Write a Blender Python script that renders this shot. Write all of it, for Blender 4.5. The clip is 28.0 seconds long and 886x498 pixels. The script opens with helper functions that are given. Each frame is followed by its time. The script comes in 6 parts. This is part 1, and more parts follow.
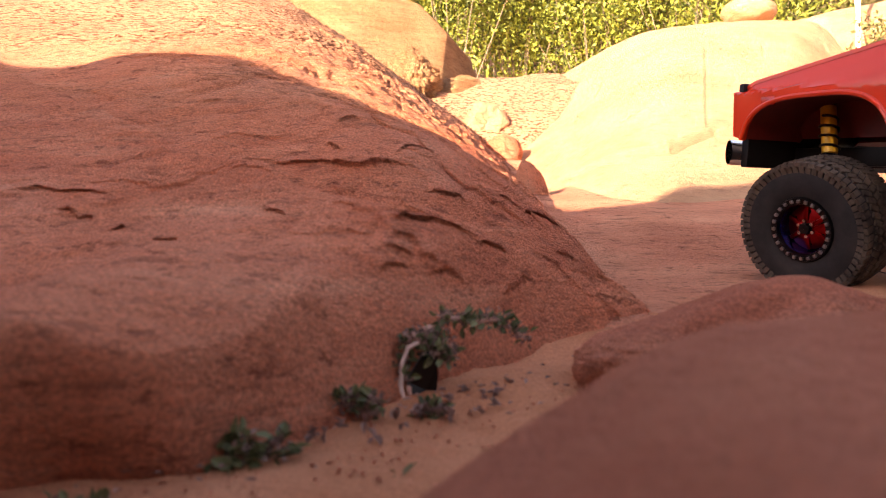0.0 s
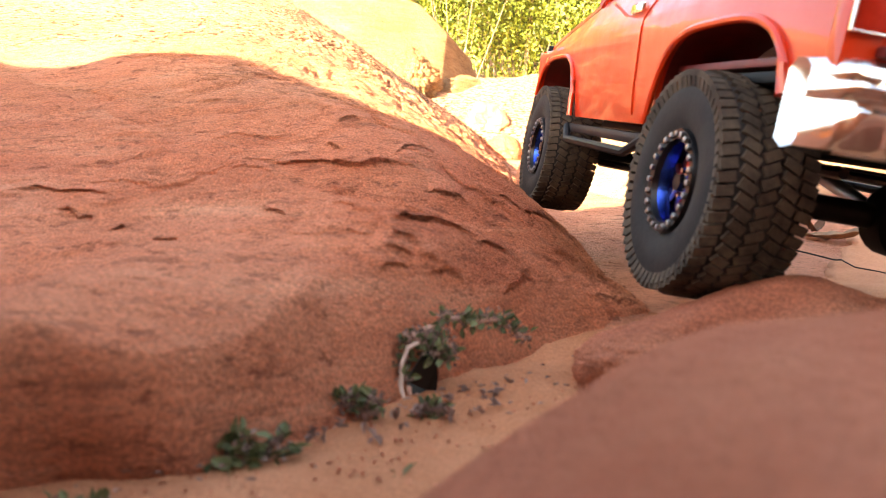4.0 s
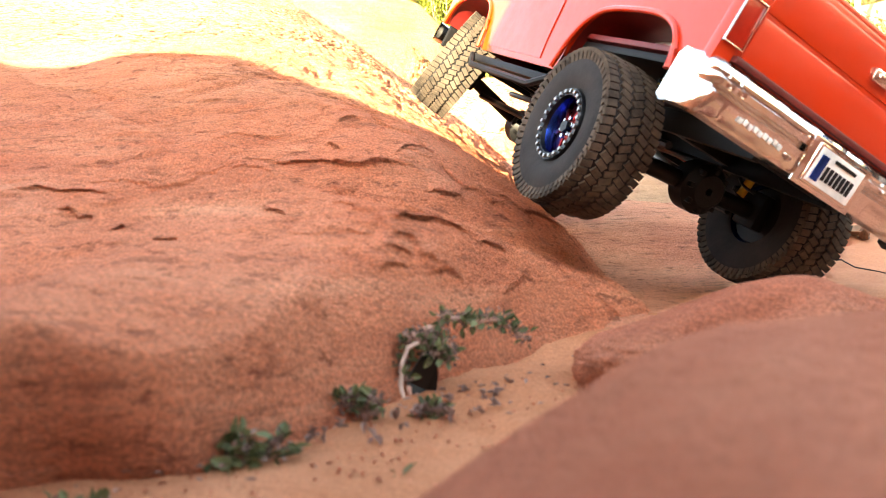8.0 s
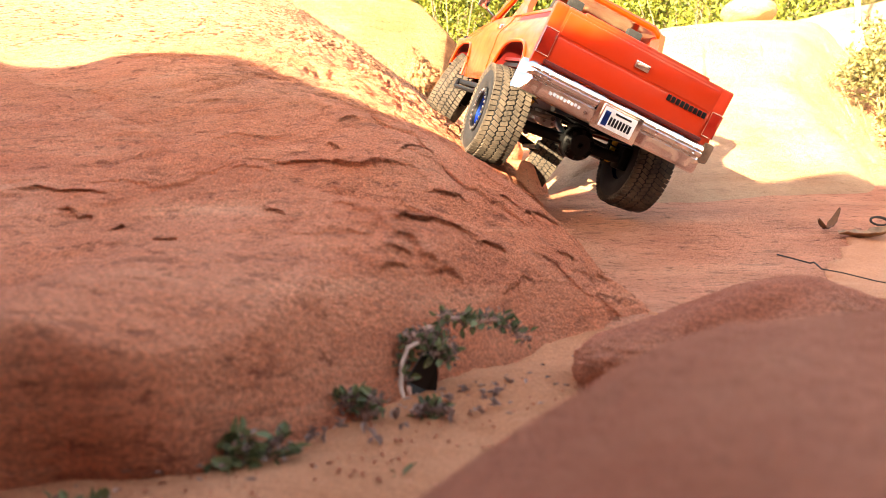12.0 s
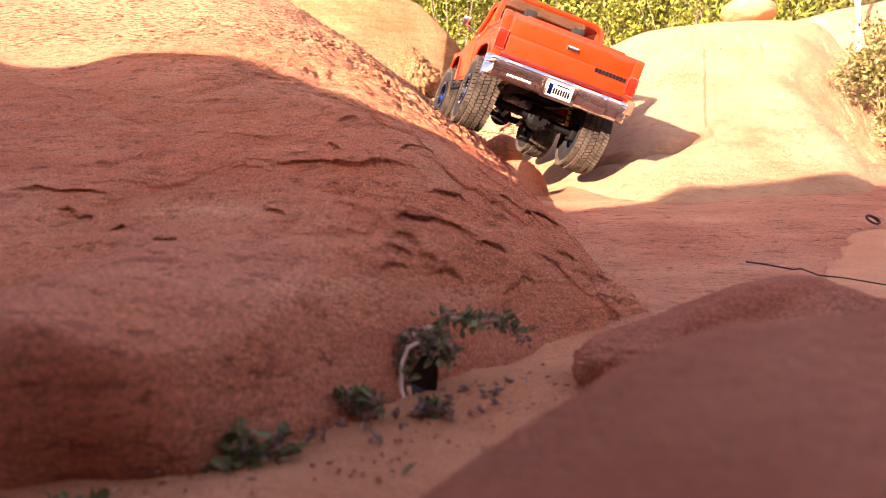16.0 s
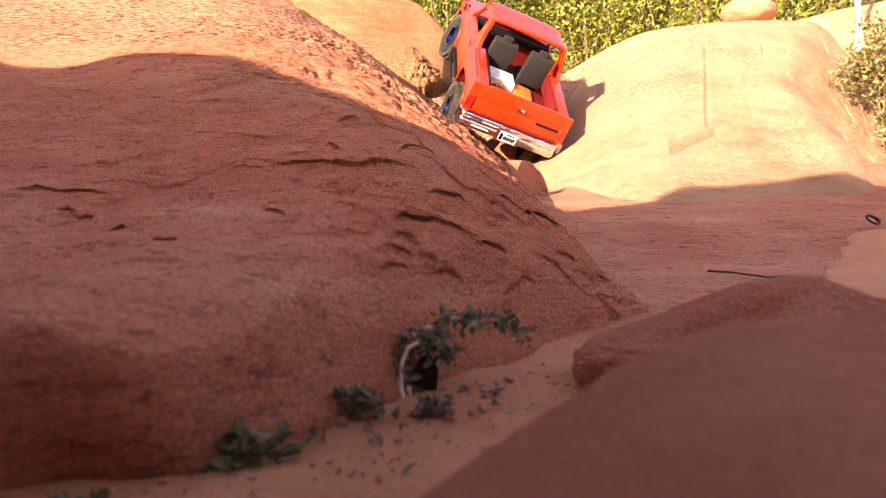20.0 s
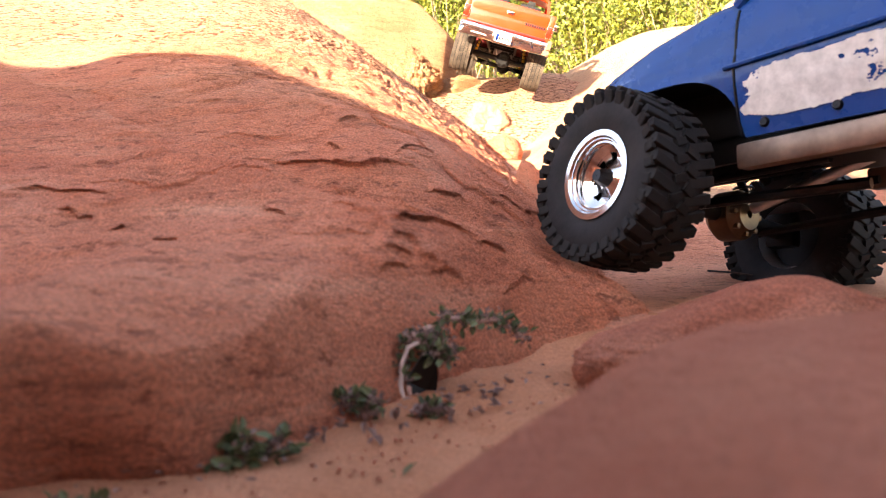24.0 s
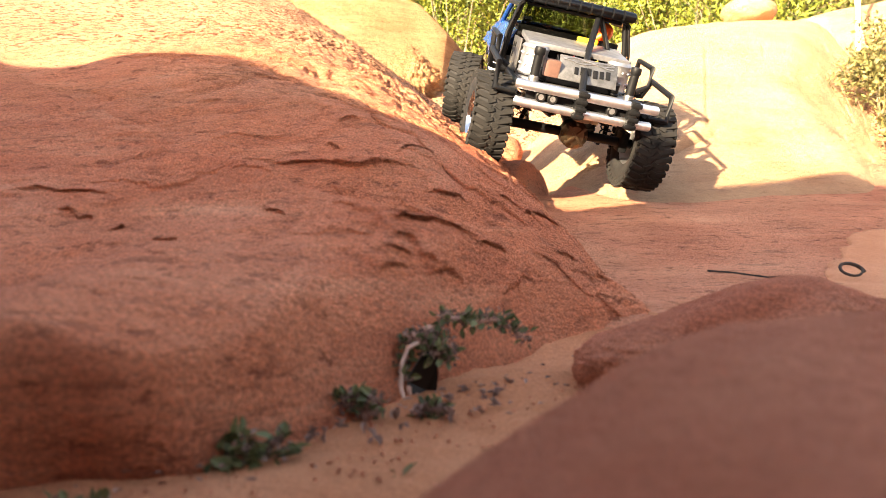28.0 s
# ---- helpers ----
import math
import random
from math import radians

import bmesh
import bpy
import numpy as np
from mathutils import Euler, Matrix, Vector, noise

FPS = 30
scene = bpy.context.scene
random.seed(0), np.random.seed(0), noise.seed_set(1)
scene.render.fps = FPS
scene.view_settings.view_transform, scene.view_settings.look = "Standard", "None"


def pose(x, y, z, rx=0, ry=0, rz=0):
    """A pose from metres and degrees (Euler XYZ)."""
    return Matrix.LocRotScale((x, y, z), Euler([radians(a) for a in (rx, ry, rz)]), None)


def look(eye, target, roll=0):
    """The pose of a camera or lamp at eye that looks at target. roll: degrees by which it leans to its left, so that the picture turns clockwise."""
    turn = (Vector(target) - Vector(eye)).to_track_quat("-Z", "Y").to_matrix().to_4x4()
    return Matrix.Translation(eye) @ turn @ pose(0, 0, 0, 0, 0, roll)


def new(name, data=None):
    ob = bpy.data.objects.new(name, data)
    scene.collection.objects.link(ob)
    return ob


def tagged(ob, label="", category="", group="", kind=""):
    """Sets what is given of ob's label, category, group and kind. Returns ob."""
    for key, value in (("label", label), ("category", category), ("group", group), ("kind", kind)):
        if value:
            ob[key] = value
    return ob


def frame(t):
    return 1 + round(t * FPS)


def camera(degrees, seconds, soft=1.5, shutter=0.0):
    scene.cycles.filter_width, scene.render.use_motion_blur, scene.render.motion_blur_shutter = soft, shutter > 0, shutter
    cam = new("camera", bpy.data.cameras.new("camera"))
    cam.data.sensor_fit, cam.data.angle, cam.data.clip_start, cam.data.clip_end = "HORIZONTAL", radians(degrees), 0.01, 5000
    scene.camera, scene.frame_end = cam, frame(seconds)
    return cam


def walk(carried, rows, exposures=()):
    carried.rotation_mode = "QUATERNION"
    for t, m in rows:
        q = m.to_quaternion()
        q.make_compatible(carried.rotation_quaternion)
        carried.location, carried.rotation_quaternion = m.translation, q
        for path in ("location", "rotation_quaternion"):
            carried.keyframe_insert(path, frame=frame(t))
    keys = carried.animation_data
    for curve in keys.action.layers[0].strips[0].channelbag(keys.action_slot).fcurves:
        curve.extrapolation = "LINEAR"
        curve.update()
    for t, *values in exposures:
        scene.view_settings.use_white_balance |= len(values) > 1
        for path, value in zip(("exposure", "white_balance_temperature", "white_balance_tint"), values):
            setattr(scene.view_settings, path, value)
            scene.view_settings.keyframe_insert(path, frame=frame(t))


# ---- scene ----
cam = camera(62.9, 28.0, soft=0.9, shutter=0.0)
EYE = 0.10
walk(cam, [(0.0, pose(0, 0, EYE, 90, 0, 0)), (28.0, pose(0, 0, EYE, 90, 0, 0))],
     exposures=[(0.0, 2.56, 8700, 39), (1.0, 2.78, 8200, 29), (2.0, 3.86, 8200, 15), (3.0, 3.5, 8800, 19), (6.0, 4.02, 9100, 15), (9.0, 3.94, 9000, 14), (10.0, 3.88, 9000, 14), (11.0, 3.78, 9100, 14),
                (12.5, 3.16, 9000, 27), (15.0, 2.62, 8500, 45), (17.0, 2.5, 8500, 47), (20.0, 2.25, 8500, 47), (23.5, 2.8, 7800, 28), (24.0, 3.2, 7800, 27), (24.5, 3.5, 8000, 22), (25.5, 3.78, 8800, 9), (26.5, 3.66, 9200, 8), (28.0, 2.92, 8700, 22)])
cam.data.dof.use_dof = True
cam.data.dof.focus_distance = 0.9
cam.data.dof.aperture_fstop = 16.0

# ---- light: low sun from behind and to the side, clear sky ----
SUN_AZ, SUN_EL = 36.0, 15.0          # degrees: travel direction turned from +y towards +x, height
sun_dir = Vector((math.sin(radians(SUN_AZ)) * math.cos(radians(SUN_EL)),
                  math.cos(radians(SUN_AZ)) * math.cos(radians(SUN_EL)), -math.sin(radians(SUN_EL))))
sun = new("sun", bpy.data.lights.new("sun", "SUN"))
sun.data.energy, sun.data.angle, sun.data.color = 3.75, radians(0.5), (1.0, 0.985, 0.80)
sun.matrix_world = look((0, 0, 5), Vector((0, 0, 5)) + sun_dir)
world = bpy.data.worlds.new("sky")
scene.world = world
world.use_nodes = True
wn = world.node_tree
sky = wn.nodes.new("ShaderNodeTexSky")
sky.sky_type, sky.sun_disc = "NISHITA", False
sky.sun_elevation = radians(SUN_EL)
sky.sun_rotation = radians(SUN_AZ + 180)
wn.links.new(sky.outputs[0], wn.nodes["Background"].inputs[0])
wn.nodes["Background"].inputs[1].default_value = 0.119


# ---- materials ----
def mat_new(name, rough=0.7, metal=0.0, color=(0.5, 0.5, 0.5), coat=0.0):
    m = bpy.data.materials.new(name)
    m.use_nodes = True
    b = m.node_tree.nodes["Principled BSDF"]
    b.inputs["Base Color"].default_value = (*color, 1)
    b.inputs["Roughness"].default_value = rough
    b.inputs["Metallic"].default_value = metal
    b.inputs["Coat Weight"].default_value = coat
    return m, m.node_tree, b


def tex_noise(nt, scale, detail=6.0, rough=0.6, stretch=(1, 1, 1), tilt=(0, 0, 0), coords="Object", kind="noise"):
    tc = nt.nodes.new("ShaderNodeTexCoord")
    mp = nt.nodes.new("ShaderNodeMapping")
    mp.inputs["Scale"].default_value = stretch
    mp.inputs["Rotation"].default_value = [radians(a) for a in tilt]
    nt.links.new(tc.outputs[coords], mp.inputs["Vector"])
    if kind == "voronoi":
        n = nt.nodes.new("ShaderNodeTexVoronoi")
        n.inputs["Scale"].default_value = scale
        nt.links.new(mp.outputs[0], n.inputs["Vector"])
        return n.outputs["Distance"]
    n = nt.nodes.new("ShaderNodeTexNoise")
    n.inputs["Scale"].default_value, n.inputs["Detail"].default_value = scale, detail
    n.inputs["Roughness"].default_value = rough
    nt.links.new(mp.outputs[0], n.inputs["Vector"])
    return n.outputs["Fac"]


def ramp(nt, fac, stops):
    r = nt.nodes.new("ShaderNodeValToRGB")
    r.color_ramp.elements[0].position, r.color_ramp.elements[0].color = stops[0][0], (*stops[0][1], 1)
    r.color_ramp.elements[1].position, r.color_ramp.elements[1].color = stops[-1][0], (*stops[-1][1], 1)
    for p_, c in stops[1:-1]:
        e = r.color_ramp.elements.new(p_)
        e.color = (*c, 1)
    nt.links.new(fac, r.inputs[0])
    return r.outputs[0]


def blend(nt, a, b, fac, mode="MIX"):
    n = nt.nodes.new("ShaderNodeMix")
    n.data_type, n.blend_type = "RGBA", mode
    for sock, val in ((n.inputs[0], fac), (n.inputs[6], a), (n.inputs[7], b)):
        if hasattr(val, "links"):
            nt.links.new(val, sock)
        elif isinstance(val, (int, float)):
            sock.default_value = val
        else:
            sock.default_value = (*val, 1)
    return n.outputs[2]


def bump(nt, b, *layers):
    """Fine relief from (height, strength, distance) layers."""
    last = None
    for h, s, d in layers:
        n = nt.nodes.new("ShaderNodeBump")
        n.inputs["Strength"].default_value, n.inputs["Distance"].default_value = s, d
        nt.links.new(h, n.inputs["Height"])
        if last:
            nt.links.new(last, n.inputs["Normal"])
        last = n.outputs[0]
    nt.links.new(last, b.inputs["Normal"])


def sandstone(name, dark, mid, light, strata=1.0, speckle=0.5, lit_weather=0.0):
    """Red sandstone: broad stains, thin dipping laminae, sand grains and pits with painted shade."""
    m, nt, b = mat_new(name, 0.92)
    b.inputs["Specular IOR Level"].default_value = 0.2
    broad = tex_noise(nt, 7.0, 5, 0.6)
    lam = tex_noise(nt, 9.0, 7, 0.65, (0.8, 1.0, 9.0), (12, 14, 0))
    grain = tex_noise(nt, 620.0, 3, 0.7)
    pits = tex_noise(nt, 60.0, 8, 0.75, (1, 1, 2.5), (10, 12, 0))
    c = ramp(nt, broad, [(0.3, dark), (0.5, mid), (0.72, light)])
    c2 = ramp(nt, lam, [(0.32, dark), (0.55, mid), (0.7, light)])
    c = blend(nt, c, c2, 0.45 * strata)
    # weathered skin, with sunlit paleness put into its colour; paler and pitted higher up
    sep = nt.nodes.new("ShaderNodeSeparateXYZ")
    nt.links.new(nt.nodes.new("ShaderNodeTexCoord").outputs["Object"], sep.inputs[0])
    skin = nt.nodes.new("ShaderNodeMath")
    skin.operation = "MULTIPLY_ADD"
    skin.inputs[1].default_value = lit_weather
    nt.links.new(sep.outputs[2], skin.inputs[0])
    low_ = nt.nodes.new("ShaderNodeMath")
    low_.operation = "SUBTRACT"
    low_.inputs[1].default_value = 0.25 if lit_weather > 0.5 else 0.0
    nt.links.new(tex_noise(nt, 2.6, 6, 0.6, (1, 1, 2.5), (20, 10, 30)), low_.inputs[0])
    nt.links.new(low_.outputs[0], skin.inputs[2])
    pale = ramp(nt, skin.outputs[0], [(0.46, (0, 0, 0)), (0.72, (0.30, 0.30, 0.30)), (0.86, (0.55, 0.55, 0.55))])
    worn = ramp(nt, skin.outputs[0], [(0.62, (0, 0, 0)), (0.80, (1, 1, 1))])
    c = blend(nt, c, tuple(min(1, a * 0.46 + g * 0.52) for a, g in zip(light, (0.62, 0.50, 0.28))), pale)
    g = ramp(nt, grain, [(0.36, (0.42, 0.36, 0.33)), (0.64, (1.5, 1.5, 1.5))])
    c = blend(nt, c, g, speckle, "MULTIPLY")
    # shade in pits and short cracks is darkened into the colour, besides the relief
    pit = ramp(nt, pits, [(0.355, (0.36, 0.26, 0.22)), (0.43, (1, 1, 1))])
    c = blend(nt, c, pit, 0.8 * strata, "MULTIPLY")
    mid_ = tex_noise(nt, 170.0, 5, 0.7, (0.7, 0.8, 2.2), (12, 14, 0))
    hole = ramp(nt, mid_, [(0.33, (0.5, 0.36, 0.3)), (0.43, (1, 1, 1))])
    c = blend(nt, c, hole, 0.65 * strata, "MULTIPLY")
    pit_shade = ramp(nt, tex_noise(nt, 135.0, 5, 0.62, (0.6, 1.3, 1.6), (14, 12, -24)), [(0.44, (0.2, 0.125, 0.095)), (0.475, (1, 1, 1))])
    c = blend(nt, c, blend(nt, c, pit_shade, 0.9 * strata, "MULTIPLY"), worn)
    veins = tex_noise(nt, 16.0, 9, 0.62, (0.9, 1.2, 3.2), (14, 16, 8))
    line = ramp(nt, veins, [(0.482, (1, 1, 1)), (0.498, (0.26, 0.17, 0.14)), (0.509, (1, 1, 1))])
    patch = ramp(nt, tex_noise(nt, 11.0, 4, 0.5), [(0.46, (0, 0, 0)), (0.58, (1, 1, 1))])
    c = blend(nt, c, blend(nt, c, line, 0.45 * strata, "MULTIPLY"), patch)
    dash = tex_noise(nt, 34.0, 6, 0.62, (0.55, 1.5, 2.6), (16, 14, -12))
    dash_shade = ramp(nt, dash, [(0.365, (0.24, 0.15, 0.12)), (0.405, (1, 1, 1))])
    c = blend(nt, c, dash_shade, 0.35 * strata, "MULTIPLY")
    nt.links.new(c, b.inputs["Base Color"])
    bump(nt, b, (dash, 1.0 * strata, 0.016), (lam, 0.8 * strata, 0.010), (veins, 0.7 * strata, 0.012), (pits, 0.9, 0.012), (mid_, 0.9, 0.005), (grain, 0.6, 0.0015))
    return m


M = {}
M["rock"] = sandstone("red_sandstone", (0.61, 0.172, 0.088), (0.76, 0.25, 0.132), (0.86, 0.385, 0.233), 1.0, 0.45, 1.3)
# the last value pales the ramp's sunlit upper end in the colour
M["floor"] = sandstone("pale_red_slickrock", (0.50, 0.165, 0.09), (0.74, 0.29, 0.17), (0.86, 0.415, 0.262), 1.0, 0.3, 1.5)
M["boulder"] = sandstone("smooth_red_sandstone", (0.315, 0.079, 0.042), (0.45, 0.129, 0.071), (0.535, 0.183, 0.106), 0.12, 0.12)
M["pitted"] = sandstone("gritty_red_sandstone", (0.39, 0.102, 0.056), (0.57, 0.19, 0.11), (0.68, 0.278, 0.172), 0.35, 0.5)
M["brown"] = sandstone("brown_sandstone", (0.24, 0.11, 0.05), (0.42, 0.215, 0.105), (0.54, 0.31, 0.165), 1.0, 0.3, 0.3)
# paler copy of the red slickrock: its sunlit look is in the base colour
M["tan"] = sandstone("sunlit_tan_sandstone", (0.46, 0.225, 0.118), (0.61, 0.345, 0.2), (0.70, 0.445, 0.275), 0.5, 0.3, 0.25)

for key, title, lo_, hi_ in (("sand", "orange_sand", (0.38, 0.145, 0.07), (0.50, 0.215, 0.115)), ("pale_sand", "pale_orange_sand", (0.47, 0.20, 0.108), (0.58, 0.27, 0.155))):
    m, nt, b = mat_new(title, 0.95)
    b.inputs["Specular IOR Level"].default_value = 0.15
    n1 = tex_noise(nt, 14, 5)
    n2 = tex_noise(nt, 700, 3, 0.75)
    n3 = tex_noise(nt, 120, 6, 0.7)
    c = ramp(nt, n1, [(0.3, lo_), (0.7, hi_)])
    c = blend(nt, c, ramp(nt, n2, [(0.3, (0.55, 0.48, 0.45)), (0.68, (1.4, 1.35, 1.3))]), 0.6, "MULTIPLY")
    nt.links.new(c, b.inputs["Base Color"])
    bump(nt, b, (n3, 0.5, 0.004), (n2, 0.6, 0.0012))
    M[key] = m


def paint(name, color, dust=(0.5, 0.25, 0.14), amount=0.25, rough=0.22, coat=0.7):
    m, nt, b = mat_new(name, rough, 0.0, color, coat)
    b.inputs["Coat Roughness"].default_value = 0.04
    b.inputs["Specular IOR Level"].default_value = 0.2
    d = tex_noise(nt, 30, 8, 0.7)
    s = ramp(nt, d, [(0.45, (0, 0, 0)), (0.8, (amount, amount, amount))])
    c = blend(nt, color, dust, s)
    nt.links.new(c, b.inputs["Base Color"])
    r = ramp(nt, d, [(0.4, (rough,) * 3), (0.8, (rough + 0.25,) * 3)])
    nt.links.new(r, b.inputs["Roughness"])
    return m


def plain(name, color, rough, metal=0.0, var=0.3, scale=60, relief=0.15, gloss=0.5):
    m, nt, b = mat_new(name, rough, metal, color)
    b.inputs["Specular IOR Level"].default_value = gloss
    n = tex_noise(nt, scale, 6, 0.65)
    lo, hi = tuple(x * (1 - var) for x in color), tuple(min(1, x * (1 + var)) for x in color)
    nt.links.new(ramp(nt, n, [(0.3, lo), (0.7, hi)]), b.inputs["Base Color"])
    if relief:
        bump(nt, b, (n, relief, 0.0015))
    return m


M["red"] = paint("red_paint", (0.56, 0.032, 0.006), amount=0.03, rough=0.35)
M["red_in"] = plain("red_plastic", (0.12, 0.006, 0.005), 0.5)
M["blue"] = paint("blue_paint", (0.002, 0.046, 0.195), amount=0.02, coat=0.3)
M["chrome"] = plain("chrome", (0.75, 0.74, 0.72), 0.12, 1.0, 0.12, 40, 0.03)
M["steel"] = plain("brushed_aluminium", (0.72, 0.72, 0.73), 0.42, 1.0, 0.15, 80, 0.05)
M["black"] = plain("black_plastic", (0.006, 0.006, 0.0065), 0.5, gloss=0.18)
M["dull_metal"] = plain("dull_aluminium", (0.33, 0.33, 0.34), 0.5, 0.9, 0.3, 70, 0.15)
M["dark_metal"] = plain("scuffed_dark_metal", (0.15, 0.145, 0.14), 0.5, 0.8, 0.4, 90, 0.2)
M["bolt"] = plain("bolt_steel", (0.32, 0.31, 0.3), 0.4, 1.0, 0.2)
M["cream"] = plain("cream_plastic", (0.6, 0.5, 0.33), 0.5)
M["grey"] = plain("grey_foam", (0.009, 0.0085, 0.008), 0.9, 0, 0.5, 300, 0.5)
M["gold"] = plain("bronze_metal", (0.16, 0.11, 0.07), 0.42, 1.0, 0.3, 50, 0.1)
M["yellow"] = plain("yellow_spring", (0.7, 0.42, 0.03), 0.45)
M["white"] = plain("white_plastic", (0.72, 0.71, 0.68), 0.5)
M["orange"] = plain("orange_plastic", (0.75, 0.13, 0.02), 0.5)
M["lens_red"] = plain("red_lens", (0.4, 0.018, 0.008), 0.15, 0, 0.2, 90, 0.2)
M["rim_blue"] = plain("blue_anodised_metal", (0.02, 0.08, 0.45), 0.25, 1.0, 0.2, 60, 0.05)
M["rim_red"] = plain("red_anodised_metal", (0.26, 0.012, 0.012), 0.3, 1.0, 0.2, 60, 0.05)
M["gunmetal"] = plain("dark_metal", (0.03, 0.03, 0.032), 0.35, 1.0, 0.3)
M["wood"] = plain("brown_twig", (0.15, 0.085, 0.05), 0.85, 0, 0.5, 120, 0.5)
M["grey_wood"] = plain("grey_dry_wood", (0.19, 0.15, 0.10), 0.85, 0, 0.4, 40, 0.3)
M["scuff"] = plain("bare_pale_plastic", (0.56, 0.54, 0.50), 0.55, 0, 0.25, 120, 0.2)
M["dry_leaf"] = plain("dry_brown_leaf", (0.13, 0.052, 0.022), 0.8, 0, 0.5, 90, 0.3)
M["tan_leaf"] = plain("dry_tan_leaf", (0.24, 0.125, 0.062), 0.8, 0, 0.5, 90, 0.3)
M["stem"] = plain("pink_stem", (0.42, 0.22, 0.16), 0.8)
M["root"] = plain("pale_root", (0.52, 0.36, 0.29), 0.8)
M["pole"] = plain("white_painted_pole", (0.8, 0.8, 0.78), 0.5)
M["dark_wood"] = plain("dark_twig", (0.035, 0.022, 0.016), 0.85, 0, 0.5, 120, 0.4)
M["hole"] = plain("charred_bark", (0.003, 0.0025, 0.0025), 0.35, gloss=0.4)

m, nt, b = mat_new("dusty_rubber", 0.75, 0, (0.02, 0.02, 0.022))
n1 = tex_noise(nt, 25, 7, 0.7)
n2 = tex_noise(nt, 260, 4, 0.7)
c = ramp(nt, n1, [(0.35, (0.008, 0.008, 0.009)), (0.75, (0.03, 0.027, 0.025))])
nt.links.new(c, b.inputs["Base Color"])
bump(nt, b, (n2, 0.3, 0.001))
b.inputs["Specular IOR Level"].default_value = 0.25
M["rubber"] = m
for key, title, dust_hi in (("tread", "dusty_tread_rubber", (0.125, 0.095, 0.071)), ("dark_tread", "dark_tread_rubber", (0.024, 0.021, 0.019))):
    m, nt, b = mat_new(title, 0.85, 0, (0.03, 0.03, 0.03))
    n1 = tex_noise(nt, 40, 7, 0.7)
    c = ramp(nt, n1, [(0.3, (0.009, 0.009, 0.009)), (0.75, dust_hi)])
    nt.links.new(c, b.inputs["Base Color"])
    b.inputs["Specular IOR Level"].default_value = 0.2
    M[key] = m

m, nt, b = mat_new("tinted_glass", 0.03, 0, (0.7, 0.75, 0.75))
b.inputs["Transmission Weight"].default_value = 1.0
b.inputs["IOR"].default_value = 1.1
M["glass"] = m
m, nt, b = mat_new("smoke_glass", 0.04, 0, (0.16, 0.17, 0.15))
b.inputs["Transmission Weight"].default_value = 1.0
b.inputs["IOR"].default_value = 1.15
M["smoke_glass"] = m
M["bronze_plate"] = plain("bronze_sill", (0.22, 0.145, 0.105), 0.38, 0.8, 0.3, 60, 0.1)
M["blue_plastic"] = plain("blue_plastic", (0.02, 0.14, 0.42), 0.45)
M["rust"] = plain("rusty_brown", (0.12, 0.055, 0.04), 0.7)


def foliage(name, lo, hi, spread=0.8):
    m, nt, b = mat_new(name, 0.6)
    g = nt.nodes.new("ShaderNodeNewGeometry")
    c = ramp(nt, g.outputs["Random Per Island"], [(0.0, lo), (spread, hi), (1.0, tuple(min(1, x * 1.25) for x in hi))])
    nt.links.new(c, b.inputs["Base Color"])
    b.inputs["Transmission Weight"].default_value = 0.0
    tr = nt.nodes.new("ShaderNodeBsdfTranslucent")
    nt.links.new(c, tr.inputs["Color"])
    mx = nt.nodes.new("ShaderNodeMixShader")
    mx.inputs[0].default_value = 0.35
    out = nt.nodes["Material Output"]
    nt.links.new(b.outputs[0], mx.inputs[1])
    nt.links.new(tr.outputs[0], mx.inputs[2])
    nt.links.new(mx.outputs[0], out.inputs["Surface"])
    return m


M["leaf"] = foliage("grey_green_leaf", (0.05, 0.065, 0.022), (0.17, 0.185, 0.08))
M["leaf_dry"] = foliage("mauve_dry_leaf", (0.10, 0.05, 0.04), (0.36, 0.22, 0.175))
M["bush"] = foliage("yellow_green_leaf", (0.028, 0.055, 0.008), (0.33, 0.40, 0.07))
M["bush_dark"] = foliage("olive_leaf", (0.06, 0.06, 0.02), (0.32, 0.29, 0.11))


# ---- mesh tools ----
def part(name, bm, material, parent=None, label="", smooth=True):
    me = bpy.data.meshes.new(name)
    bmesh.ops.recalc_face_normals(bm, faces=bm.faces)
    bm.to_mesh(me)
    bm.free()
    me.materials.append(material)
    if smooth:
        me.shade_smooth()
        me.set_sharp_from_angle(angle=radians(38))
    ob = new(name, me)
    if parent:
        ob.parent = parent
    if label:
        ob["label"] = label
    return ob


def thing(name, label, category, group="", kind=""):
    return tagged(new(name), label, category, group, kind)


def box(bm, c, s, bevel=0.0, turn=None):
    """A box with rounded edges: centre, full sizes, optional turn (Matrix)."""
    m = Matrix.Translation(c) @ (turn.to_4x4() if turn else Matrix.Identity(4)) @ Matrix.Diagonal((*s, 1))
    r = bmesh.ops.create_cube(bm, size=1.0, matrix=m)
    if bevel:
        es = {e for v in r["verts"] for e in v.link_edges}
        bmesh.ops.bevel(bm, geom=list(es), offset=bevel, segments=2, affect="EDGES", profile=0.6)
    return bm


